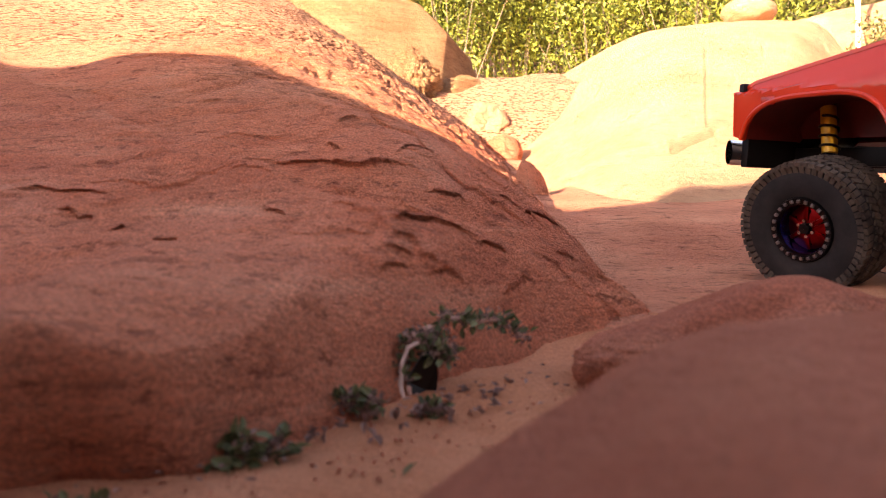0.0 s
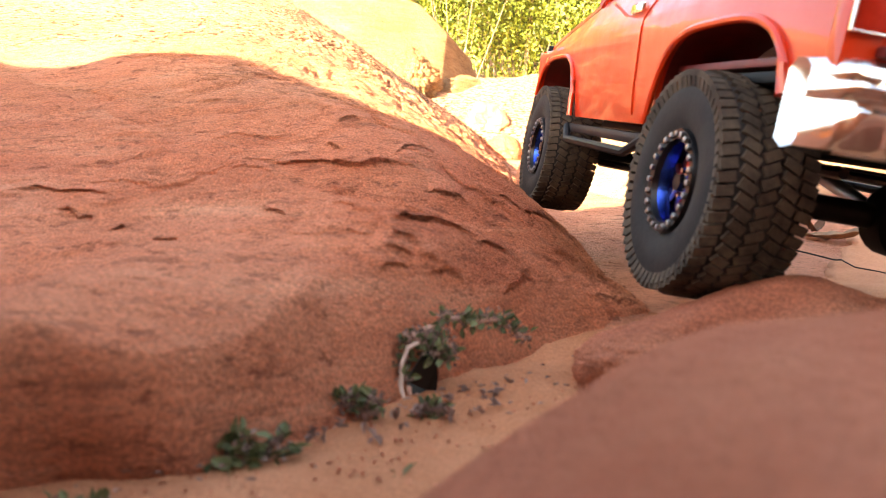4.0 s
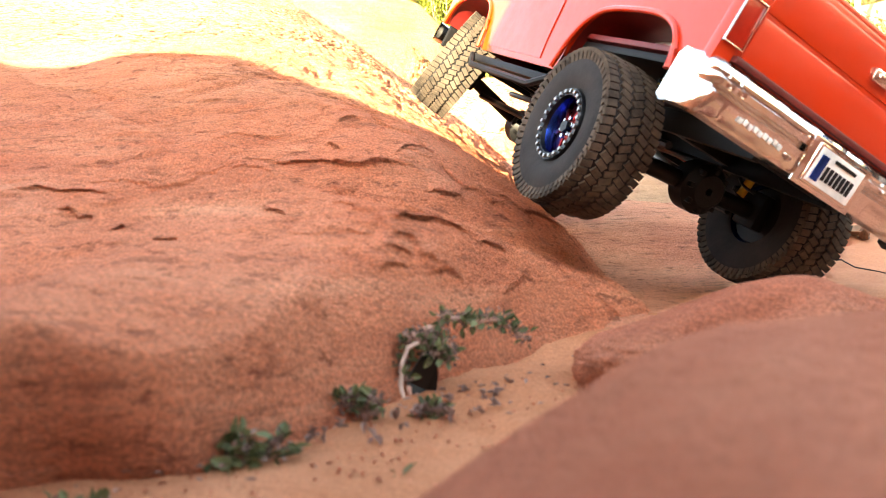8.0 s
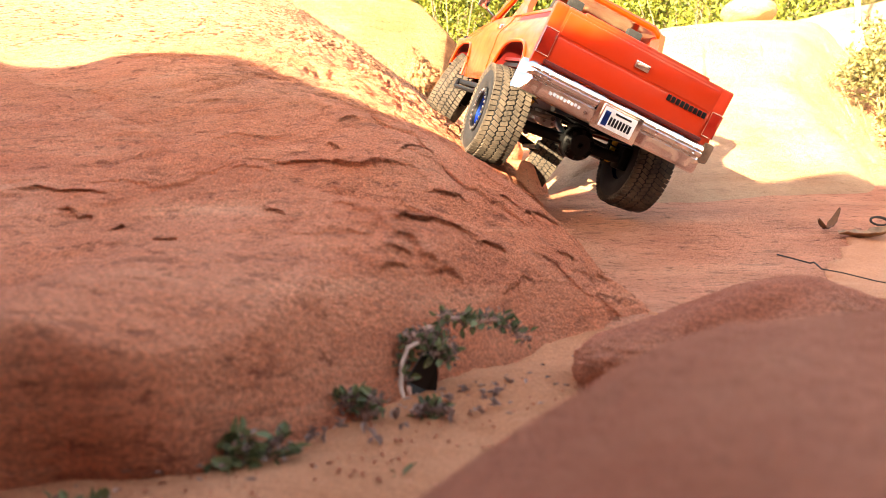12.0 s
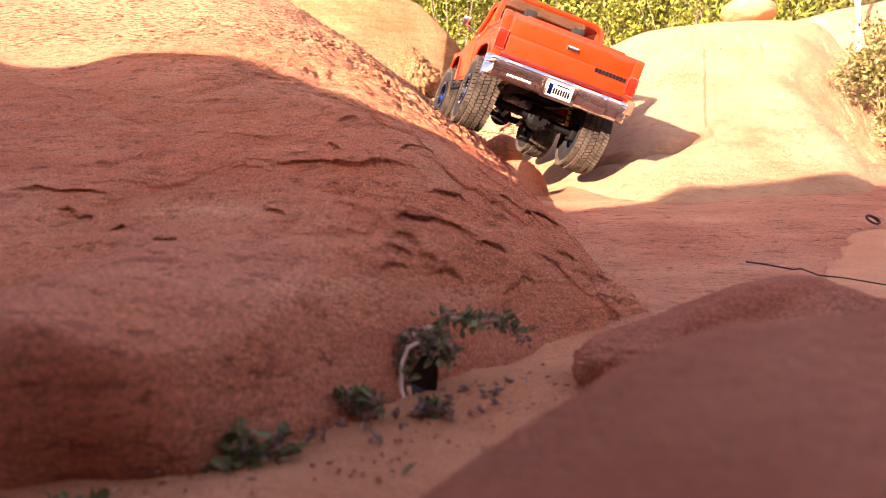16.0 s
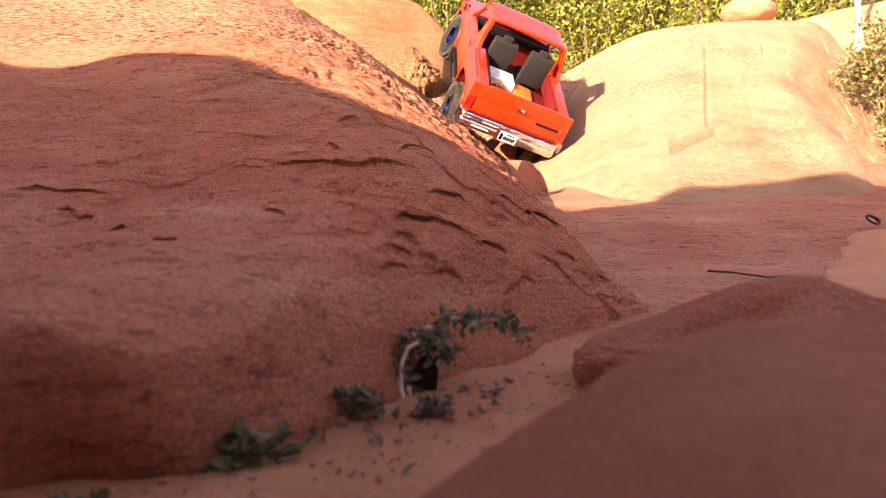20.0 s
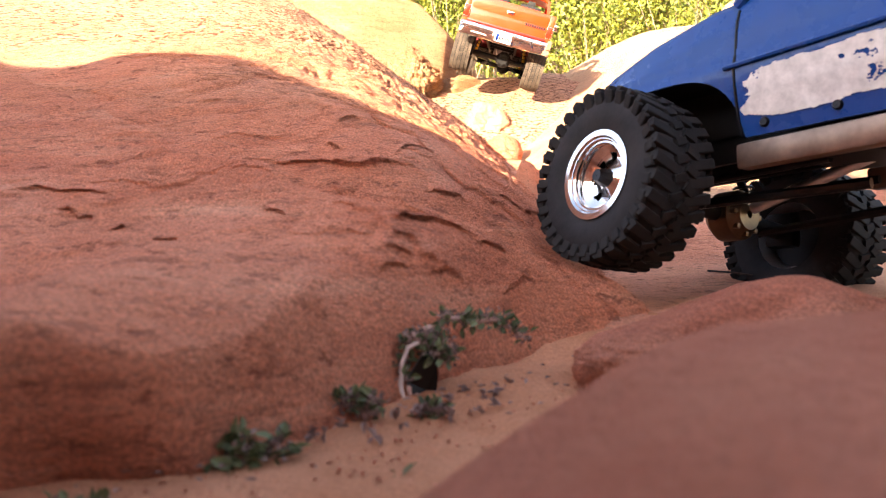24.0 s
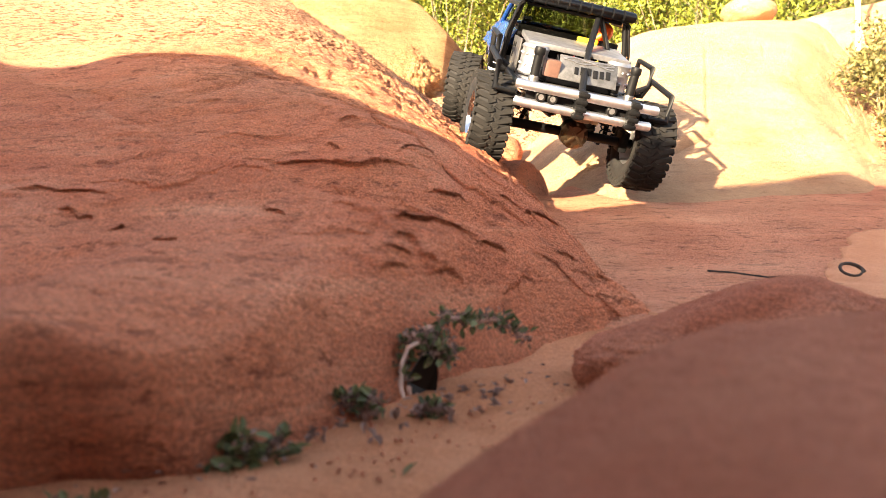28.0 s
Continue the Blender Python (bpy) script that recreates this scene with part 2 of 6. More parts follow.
def tube(bm, pts, r, seg=10, r_end=None, closed=False):
    """A round bar along points."""
    pts = [Vector(q) for q in pts]
    rings = []
    n = len(pts)
    up = Vector((0.13, 0.31, 0.94))
    for i, q in enumerate(pts):
        a, c = pts[max(i - 1, 0)], pts[min(i + 1, n - 1)]
        if closed:
            a, c = pts[i - 1], pts[(i + 1) % n]
        d = (c - a).normalized()
        s = d.cross(up)
        if s.length < 1e-3:
            s = d.cross(Vector((1, 0, 0)))
        s.normalize()
        u = s.cross(d)
        rr = r if r_end is None else r + (r_end - r) * i / max(n - 1, 1)
        rings.append([bm.verts.new(q + (s * math.cos(k * math.tau / seg) + u * math.sin(k * math.tau / seg)) * rr) for k in range(seg)])
    pairs = list(zip(rings, rings[1:])) + ([(rings[-1], rings[0])] if closed else [])
    for A, B in pairs:
        for k in range(seg):
            bm.faces.new((A[k], A[(k + 1) % seg], B[(k + 1) % seg], B[k]))
    if not closed:
        bm.faces.new(rings[0][::-1])
        bm.faces.new(rings[-1])
    return bm


def lathe(bm, profile, seg=48, axis="x", at=(0, 0, 0)):
    """Turn a closed profile of (along, radius) round an axis."""
    rings = []
    at = Vector(at)
    for k in range(seg):
        a = k * math.tau / seg
        ca, sa = math.cos(a), math.sin(a)
        if axis == "x":
            rings.append([bm.verts.new(at + Vector((h, r * ca, r * sa))) for h, r in profile])
        elif axis == "y":
            rings.append([bm.verts.new(at + Vector((r * ca, h, r * sa))) for h, r in profile])
        else:
            rings.append([bm.verts.new(at + Vector((r * ca, r * sa, h))) for h, r in profile])
    n = len(profile)
    for k in range(seg):
        A, B = rings[k], rings[(k + 1) % seg]
        for i in range(n):
            bm.faces.new((A[i], A[(i + 1) % n], B[(i + 1) % n], B[i]))
    return bm


def sheet(bm, rows, thick=None):
    """A skin through rows of points; thick: a vector that gives it a back."""
    grid = [[bm.verts.new(q) for q in r] for r in rows]
    for A, B in zip(grid, grid[1:]):
        for i in range(len(A) - 1):
            bm.faces.new((A[i], A[i + 1], B[i + 1], B[i]))
    if thick is not None:
        t = Vector(thick)
        back = [[bm.verts.new(Vector(q) + t) for q in r] for r in rows]
        for A, B in zip(back, back[1:]):
            for i in range(len(A) - 1):
                bm.faces.new((B[i], B[i + 1], A[i + 1], A[i]))
        rim = [(0, i) for i in range(len(grid[0]))] + [(j, len(grid[0]) - 1) for j in range(1, len(grid))]
        rim += [(len(grid) - 1, i) for i in range(len(grid[0]) - 2, -1, -1)] + [(j, 0) for j in range(len(grid) - 2, 0, -1)]
        for (a, b_), (c_, d) in zip(rim, rim[1:] + rim[:1]):
            bm.faces.new((grid[a][b_], back[a][b_], back[c_][d], grid[c_][d]))
    return bm


def smin(a, b, k):
    h = np.clip(0.5 + 0.5 * (b - a) / k, 0, 1)
    return b + (a - b) * h - k * h * (1 - h)


def step(a, b, x):
    t = np.clip((x - a) / (b - a), 0, 1)
    return t * t * (3 - 2 * t)


def hashgrid(ix, iy, iz, seed):
    h = (ix * 374761393 + iy * 668265263 + iz * 2147483647 + seed * 974634777) & 0xFFFFFFFF
    h = ((h ^ (h >> 13)) * 1274126177) & 0xFFFFFFFF
    return ((h ^ (h >> 16)) & 0xFFFF) / 65535.0


def vnoise(x, y, z=0.0, seed=0):
    """Smooth lattice noise in -1..1 over arrays."""
    x, y, z = np.broadcast_arrays(np.asarray(x, float), np.asarray(y, float), np.asarray(z, float))
    fx, fy, fz = np.floor(x), np.floor(y), np.floor(z)
    ix, iy, iz = fx.astype(np.int64), fy.astype(np.int64), fz.astype(np.int64)
    tx, ty, tz = x - fx, y - fy, z - fz
    tx, ty, tz = tx * tx * (3 - 2 * tx), ty * ty * (3 - 2 * ty), tz * tz * (3 - 2 * tz)
    out = 0
    for a in (0, 1):
        for b_ in (0, 1):
            for c_ in (0, 1):
                w = (tx if a else 1 - tx) * (ty if b_ else 1 - ty) * (tz if c_ else 1 - tz)
                out = out + w * hashgrid(ix + a, iy + b_, iz + c_, seed)
    return out * 2 - 1


def fbm(x, y, z=0.0, octaves=5, gain=0.5, seed=0):
    s, amp, tot = 0, 1.0, 0
    for o in range(octaves):
        f = 2.03 ** o
        s = s + amp * vnoise(np.asarray(x) * f + 17.3 * o, np.asarray(y) * f - 9.1 * o, np.asarray(z) * f + 3.7 * o, seed + o)
        tot += amp
        amp *= gain
    return s / tot


def grid_mesh(name, X, Y, Z, material, keep=None):
    """A terrain skin from arrays; keep: mask of the corners that stay."""
    h, w = X.shape
    v = np.stack([X.ravel(), Y.ravel(), Z.ravel()], 1)
    i = np.arange(h * w).reshape(h, w)
    f = np.stack([i[:-1, :-1].ravel(), i[:-1, 1:].ravel(), i[1:, 1:].ravel(), i[1:, :-1].ravel()], 1)
    if keep is not None:
        k = keep.ravel()
        f = f[k[f].all(1)]
    me = bpy.data.meshes.new(name)
    me.from_pydata(v.tolist(), [], f.tolist())
    me.materials.append(material)
    me.shade_smooth()
    return new(name, me)


def graded(a, b, fine, ratio):
    """Steps from a to b that grow by a ratio."""
    out, s = [a], fine
    while out[-1] < b:
        out.append(out[-1] + s)
        s *= ratio
    return np.array(out)


# ---- the lie of the land ----
def ledges(x, y, z, size, amp, seed):
    """Thin broken laminae: small overhanging steps that come and go."""
    s = z * 0.9 + 0.16 * y + 0.22 * x + 0.012 * fbm(x * 9, y * 9, 0, 4, 0.5, seed)
    saw = s / size - np.floor(s / size)
    edge = np.clip((saw - 0.75) / 0.25, 0, 1)
    mask = step(0.05, 0.4, fbm(x * 7, y * 5, z * 6, 4, 0.55, seed + 7))
    return amp * mask * (saw - edge * 1.0)


def floor_height(x, y):
    """Sand in the trough, then a slickrock ramp that steepens into the cleft."""
    ramp_ = np.interp(y, [0.0, 0.2, 0.38, 0.45, 0.6, 0.7, 0.8, 0.9, 1.0, 1.2, 1.4, 1.52, 1.62, 1.8, 2.0, 2.3, 3.0, 6.0, 8.0, 12.0, 40.0],
                      [-0.09, -0.075, -0.06, -0.042, -0.03, -0.014, 0.016, 0.04, 0.06, 0.105, 0.14, 0.155, 0.17, 0.33, 0.46, 0.55, 0.55, 0.95, 2.3, 5.0, 12.0])
    z = ramp_ + 0.02 * step(0.3, 0.9, x) * step(0.7, 1.1, y) - 0.02 * step(0.38, 0.6, x) * (1 - step(0.7, 0.95, y))
    z = z - 0.055 * step(1.08, 1.3, y) * (1 - step(1.6, 1.8, y)) * (1 - step(0.13, 0.23, x))
    return z + EYE


def dome_height(x, y):
    """The sunlit whaleback."""
    face = 0.185 + 0.60 * (y - 1.22)
    crest = 0.465 + 0.62 * np.clip(x - 0.15, 0, None) - 0.37 * np.clip(x - 0.15, 0, None) ** 2 - 0.10 * np.clip(y - 2.0, 0, None) ** 2
    flank = 0.125 + 0.75 * (x - 0.22) + 0.30 * (y - 1.27)
    far = smin(face, crest, 0.22) - 1.2 * (x - (0.67 + 0.17 * (y - 1.21) + 0.45 * np.clip(y - 1.5, 0, None)))
    z = smin(smin(face, crest, 0.22), flank, 0.05)
    z = smin(z, far, 0.05)
    return z + EYE


def left_height(x, y):
    """The big tilted slab: a face towards the trough and a flank towards the cleft."""
    top = -0.150 + 0.45 * y
    flank = -0.024 + 0.2 * y - 0.74 * x - 0.2 * np.clip(x - 0.04, 0, None) ** 2 / 0.1
    base = 0.30 + 0.93 * x + 0.02 * np.sin(x * 31.0) + 0.012 * fbm(x * 14, 3.3, 0, 3)
    base = np.maximum(base, 0.15)
    top = top + (0.014 + 0.02 * (1 - step(-0.14, -0.05, x))) * (1 - step(0.0, 0.16, y - base)) * (1 - step(-0.02, 0.06, x))
    lower = -0.163 - 0.54 * x + 0.45 * y
    front = -0.085 + 0.012 * step(-0.055, 0.02, x) + (4.5 - 3.1 * step(-0.095, -0.04, x)) * (y - base)
    z = smin(smin(smin(top, flank, 0.06 + 0.09 * step(0.55, 0.85, y)), lower, 0.02), front, 0.02 + 0.014 * step(-0.095, -0.04, x))
    # the near lobe ends in a lip; behind it the surface drops, then climbs again
    lip = y - np.interp(x, [-0.6, -0.485, -0.278, -0.172, -0.095, -0.057, -0.025, 0.0, 0.037, 0.072, 0.12, 0.2], [0.9, 0.792, 0.571, 0.476, 0.42, 0.394, 0.379, 0.39, 0.411, 0.427, 0.46, 0.5]) - 0.012 * fbm(x * 18, 0.7, 0, 3, 0.5, 41)
    z = z - (0.015 + 0.02 * step(-0.2, -0.09, x)) * step(0.0, 0.008, lip) * (1 - step(0.05, 0.2, lip)) * step(-0.75, -0.5, x)
    z = z + 0.006 * np.exp(-((lip + 0.012) / 0.022) ** 2) * (lip < 0.004) * step(-0.6, -0.3, x)
    return z + EYE


def groove(x, y, x0, y0, x1, y1, deep, wide, seed):
    """A ragged crack between two points of the plan."""
    dx, dy = x1 - x0, y1 - y0
    n = math.hypot(dx, dy)
    u = ((x - x0) * dx + (y - y0) * dy) / n
    v = ((x - x0) * -dy + (y - y0) * dx) / n + 0.005 * fbm(u * 70, 0.3, 0, 5, 0.65, seed)
    ends = step(0.0, 0.15 * n, u) * (1 - step(0.85 * n, n, u))
    return -deep * ends * np.exp(-(v / wide) ** 2) + 0.4 * deep * ends * step(0, wide, v) * np.exp(-np.clip(v, 0, None) / (4 * wide))


def crack(Z, shift, x, y, pts, deep, wide):
    """A ragged crack along points of the plan; the bed beyond it stands proud and juts out over a hollow."""
    xa, ya = np.array(pts).T
    near_ = (x > xa.min() - 0.06) & (x < xa.max() + 0.06) & (y > ya.min() - 0.05) & (y < ya.max() + 0.08)
    px, py = x[near_], y[near_]
    best, side, along = np.full(px.shape, 9.0), np.zeros(px.shape), np.zeros(px.shape)
    seg = np.hypot(np.diff(xa), np.diff(ya))
    total, run = seg.sum(), 0.0
    for k in range(len(seg)):
        dx, dy = (xa[k + 1] - xa[k]) / seg[k], (ya[k + 1] - ya[k]) / seg[k]
        u = (px - xa[k]) * dx + (py - ya[k]) * dy
        v = (py - ya[k]) * dx - (px - xa[k]) * dy
        over = u - np.clip(u, 0, seg[k])
        d = np.hypot(over, v)
        hit_ = d < best
        best, side, along = np.where(hit_, d, best), np.where(hit_, v, side), np.where(hit_, (run + np.clip(u, 0, seg[k])) / total, along)
        run += seg[k]
    taper = 0.12 + 0.88 * np.clip(np.minimum(along, 1 - along) / 0.22, 0, 1)
    high, back = 0.105 * deep * taper, 1.4 * wide * taper
    lip = (side > 0) & (best > back)
    Z[near_] += np.where(lip, high * np.exp(-np.clip(best - back, 0, None) / 0.022), -0.3 * high * np.exp(-(best / (2 * wide)) ** 2))
    shift[near_] -= np.where(lip, 0.95 * back * np.exp(-np.clip(best - back, 0, None) / 0.02), 0)


# cracks and lifted edges of the slab: depth, width, course in the plan
CRACKS = [
    (0.016, 0.0045, [(-0.1293, 0.528), (-0.1066, 0.5176), (-0.0771, 0.5094), (-0.0509, 0.5056), (-0.0398, 0.5097), (-0.0377, 0.5135), (-0.0157, 0.5164)]),
    (0.016, 0.0045, [(-0.0269, 0.3588), (-0.0194, 0.3598), (-0.0084, 0.3697), (0.0018, 0.3806), (0.0177, 0.3919)]),
    (0.010, 0.0036, [(-0.0094, 0.5043), (0.0024, 0.5056), (0.0193, 0.5167)]),
    (0.010, 0.0036, [(-0.0345, 0.5259), (-0.0102, 0.5462), (-0.0017, 0.5493), (0.0168, 0.5662)]),
    (0.009, 0.0034, [(0.0333, 0.5476), (0.0508, 0.5614), (0.0615, 0.5708)]),
    (0.009, 0.0034, [(0.0589, 0.5553), (0.0805, 0.586), (0.1058, 0.6276)]),
    (0.009, 0.0034, [(-0.096, 0.505), (-0.078, 0.491), (-0.068, 0.481)]),
]
CHIPS = [
    (0.009, 0.0028, [(-0.027, 0.3332), (-0.0193, 0.3351), (-0.0121, 0.3385)]),
    (0.008, 0.0028, [(-0.0063, 0.3378), (0.0016, 0.3443), (0.0134, 0.3579)]),
    (0.007, 0.0026, [(-0.0262, 0.3163), (-0.0236, 0.3221), (-0.014, 0.333)]),
    (0.008, 0.0026, [(0.0327, 0.3779), (0.0431, 0.3915), (0.0475, 0.4004), (0.0512, 0.4055)]),
    (0.008, 0.0028, [(0.0191, 0.3835), (0.0297, 0.3961), (0.0392, 0.4057)]),
    (0.008, 0.0028, [(0.0856, 0.5457), (0.112, 0.5839)]),
    (0.007, 0.0026, [(-0.0225, 0.3441), (-0.0121, 0.3528)]),
    (0.007, 0.0026, [(-0.0077, 0.3424), (0.0003, 0.3496)]),
    (0.008, 0.003, [(0.072, 0.4275), (0.09, 0.4335), (0.1041, 0.4359)]),
    (0.007, 0.003, [(-0.0821, 0.566), (-0.0653, 0.581)]),
    (0.007, 0.003, [(-0.0721, 0.6247), (-0.0451, 0.6146)]),
]
SCARS = [
    (0.0025, 0.003, [(-0.243, 0.399), (-0.227, 0.403), (-0.202, 0.396), (-0.177, 0.394)]),
    (0.007, 0.003, [(-0.203, 0.38), (-0.178, 0.368)]),
    (0.006, 0.0026, [(-0.165, 0.358), (-0.156, 0.356)]),
    (0.006, 0.0026, [(-0.14, 0.343), (-0.125, 0.339)]),
    (0.007, 0.0026, [(-0.095, 0.376), (-0.081, 0.367)]),
    (0.012, 0.004, [(-0.418, 0.767), (-0.414, 0.793), (-0.403, 0.815)]),
    (0.011, 0.0034, [(-0.229, 0.755), (-0.213, 0.773), (-0.188, 0.771)]),
    (0.009, 0.0034, [(-0.353, 0.713), (-0.3, 0.663)]),
    (0.007, 0.003, [(-0.213, 0.628), (-0.188, 0.616)]),
    (0.007, 0.003, [(-0.106, 0.667), (-0.094, 0.654)]),
    (0.007, 0.003, [(-0.09, 0.537), (-0.075, 0.524)]),
]


def slab_surface(X, Y, shift=None):
    """The slab with its swells, broken laminae, cracks and grain; shift takes how far the crack edges lean out."""
    shift = np.zeros(np.shape(X)) if shift is None else shift
    Z = left_height(X, Y)
    d = np.clip(Y, 0.3, 2)
    Z = Z + 0.016 * d * fbm(X * 4, Y * 4, 0, 4, 0.5, 11) + 0.004 * fbm(X * 22, Y * 22, Z * 22, 4, 0.55, 12)
    L = ledges(X, Y, Z, 0.016, 0.006, 13) * step(0.33, 0.45, Y - 0.8 * X)
    # a hollow under the long crack
    Z = Z - 0.008 * np.exp(-((X + 0.035 - 1.3 * (Y - 0.487)) / 0.05) ** 2 - ((Y - 0.487) / 0.018) ** 2)
    wx, wy = 0.0018 * fbm(X * 80, Y * 80, 0, 4, 0.6, 61), 0.0024 * fbm(X * 85, Y * 85, 0, 4, 0.62, 62)
    for deep, wide, pts in CRACKS + CHIPS + SCARS:
        crack(Z, shift, X + wx, Y + wy, pts, deep, wide)
    Z = Z + L + 0.0007 * fbm(X * 190, Y * 190, 0, 2, 0.6, 14)
    rough_ = step(0.55, 0.85, Y) * step(-0.35, -0.1, X)
    Z = Z + rough_ * 0.009 * fbm(X * 34, Y * 34, 0, 5, 0.62, 15)
    # broken bedding steps on the flank: flat treads, short risers towards the cleft
    flank = step(-0.04, 0.06, (-0.15 + 0.45 * Y) - (-0.02 + 0.2 * Y - 0.74 * X)) * step(0.6, 0.8, Y)
    ph = X * 62 + Y * 16 + 1.5 * fbm(X * 14, Y * 9, 0, 4, 0.55, 17)
    Z = Z + 0.0075 * flank * (ph - np.floor(ph) - 0.5) * step(-0.25, 0.15, fbm(X * 16, Y * 10, 0, 3, 0.5, 18))
    # weathered dashes: short flat pits along the bedding
    dash = fbm(X * 26 + Y * 6, Y * 62 - X * 20, 0, 4, 0.6, 16)
    Z = Z - (0.0012 + 0.0012 * step(0.4, 0.5, Y)) * step(0.12, 0.34, dash) - 0.014 * rough_ * step(0.16, 0.3, dash)
    pock = fbm(X * 70 + Y * 20, Y * 110 - X * 40, 0, 3, 0.55, 19)
    Z = Z - (0.0012 + 0.004 * rough_) * step(0.22, 0.36, pock) * step(0.36, 0.5, Y - 0.4 * X)
    return Z


# ground: one sheet out to the horizon
xs = np.concatenate([-graded(0.22, 120, 0.012, 1.05)[::-1], np.arange(-0.2, 1.3, 0.01), graded(1.31, 120, 0.012, 1.07)])
ys = np.concatenate([-graded(0.12, 120, 0.02, 1.1)[::-1], np.arange(-0.1, 0.5, 0.007), np.arange(0.5, 1.9, 0.01), graded(1.91, 300, 0.015, 1.06)])
X, Y = np.meshgrid(xs, ys)
Z = floor_height(X, Y)
sandy = 1 - step(0.40, 0.50, Y)
Z = Z + 0.006 * fbm(X * 6, Y * 6, 0, 4) * np.clip(np.abs(Y) + 0.3, 0, 3) + (1 - sandy) * ledges(X, Y, Z, 0.012, 0.0035, 3)
Z = Z + sandy * (0.0035 * fbm(X * 40, Y * 40, 0, 4, 0.55, 5) + 0.0012 * fbm(X * 160, Y * 160, 0, 2, 0.6, 8))
Z = Z + 0.01 * step(0.38, 0.44, Y + 0.15 * X) * step(0.06, 0.1, X) * (1 - step(0.44, 0.47, Y + 0.15 * X)) * (1 - step(0.12, 0.16, X))
Z = np.where(np.abs(Y) > 6, Z + 0.25 * fbm(X * 0.15, Y * 0.15, 0, 4), Z)
ground = grid_mesh("ground", X, Y, Z, M["floor"])
tagged(ground, "smooth red slickrock ramp rising into a cleft", "ground", kind="structure")

# sand lies in the trough and in the pocket beside the ramp
xs, ys = np.arange(-0.35, 0.32, 0.004), np.arange(0.02, 0.475, 0.004)
X, Y = np.meshgrid(xs, ys)
edge = 0.44 - 0.35 * np.clip(X - 0.1, 0, None) + 0.02 * fbm(X * 20, Y * 20, 0, 3, 0.5, 4)
Z = floor_height(X, Y) + 0.006 - 0.03 * step(0.0, 0.03, Y - edge)
Z = Z + 0.0045 * fbm(X * 30, Y * 30, 0, 4, 0.55, 5) + 0.0012 * fbm(X * 170, Y * 170, 0, 2, 0.6, 8)
sand = grid_mesh("sand", X, Y, Z, M["sand"])
tagged(sand, "loose orange sand with dry leaf bits in the trough", "sand", kind="structure")
xs, ys = np.arange(0.30, 0.95, 0.006), np.arange(0.45, 1.02, 0.006)
X, Y = np.meshgrid(xs, ys)
Z = floor_height(X, Y) + 0.004 + 0.003 * fbm(X * 25, Y * 25, 0, 4, 0.55, 6)
Z = Z - 0.03 * step(0.0, 0.025, 0.365 + 0.62 * (Y - 0.662) + 1.1 * np.clip(Y - 0.8, 0, None) + 0.03 * fbm(X * 14, Y * 14, 0, 4, 0.6, 2) - X) - 0.03 * step(0.86, 0.95, Y)
sand2 = grid_mesh("sand", X, Y, Z, M["pale_sand"])
tagged(sand2, "pocket of pale sand beside the slickrock ramp", "sand", kind="structure")

# the tilted slab
xs = np.concatenate([-graded(0.4, 3.0, 0.012, 1.07)[::-1], np.arange(-0.39, -0.2, 0.0028), np.arange(-0.2, 0.14, 0.0014), np.arange(0.14, 0.34, 0.0035)])
ys = np.concatenate([np.arange(0.12, 0.2, 0.003), np.arange(0.2, 0.62, 0.0014), np.arange(0.62, 1.3, 0.0028), graded(1.3, 2.6, 0.009, 1.03)])
X, Y = np.meshgrid(xs, ys)
lean_out = np.zeros(X.shape)
Z = slab_surface(X, Y, lean_out)
fall = np.clip((-0.024 - (Z - EYE)) / 0.05, 0, 1.0) ** 1.3
brow = (1 - step(-0.095, -0.04, X)) * (1 - step(0.03, 0.13, Y - np.maximum(0.30 + 0.93 * X, 0.15)))
Y2 = Y + lean_out + 0.04 * (0.15 + 0.85 * step(-0.075, -0.05, X)) * fall * (1 - step(0.42, 0.5, Y)) * (1 - 0.8 * step(-0.1, -0.05, X))
Y2 = Y2 - 0.024 * brow * (1 - fall)
keep = (Z > floor_height(X, Y) - 0.05)
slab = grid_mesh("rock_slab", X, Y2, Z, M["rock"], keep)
tagged(slab, "large tilted slab of red layered sandstone", "rock", kind="structure")


# loose plates of the slab's skin: thin, lifted at the lower edge
rnd = random.Random(77)


def flake(cx, cy, a, b_, turn, thick, seed):
    ct, st = math.cos(turn), math.sin(turn)
    n, rings = 40, (0.0, 0.3, 0.55, 0.75, 0.9, 1.0, 1.0, 0.9)
    th = np.linspace(0, math.tau, n, endpoint=False)
    out = 1 + 0.35 * vnoise(np.cos(th) * 1.7 + seed, np.sin(th) * 1.7, seed * 0.37, 5) + 0.28 * vnoise(np.cos(th) * 4 + seed, np.sin(th) * 5, 0.2, 6)
    V, F = [], []
    for j, r_ in enumerate(rings):
        u, v = r_ * out * np.cos(th) * a, r_ * out * np.sin(th) * b_
        x, y = cx + u * ct - v * st, cy + u * st + v * ct
        z = slab_surface(x, y)
        lift = thick * (0.35 - 0.65 * r_ * np.sin(th)) * (1 - 0.25 * max(0, r_ - 0.8) / 0.2)
        z = z + (lift if j < 6 else (lift * 0.25 if j == 6 else -0.003))
        V += [(float(p), float(q), float(w)) for p, q, w in zip(x, y, z)]
    for j in range(len(rings) - 1):
        for i in range(n):
            F.append((j * n + i, j * n + (i + 1) % n, (j + 1) * n + (i + 1) % n, (j + 1) * n + i))
    me = bpy.data.meshes.new("rock_plate")
    me.from_pydata(V, [], F)
    me.materials.append(M["rock"])
    me.shade_smooth()
    me.set_sharp_from_angle(angle=radians(40))
    ob = new("rock_plate", me)
    ob.parent = slab


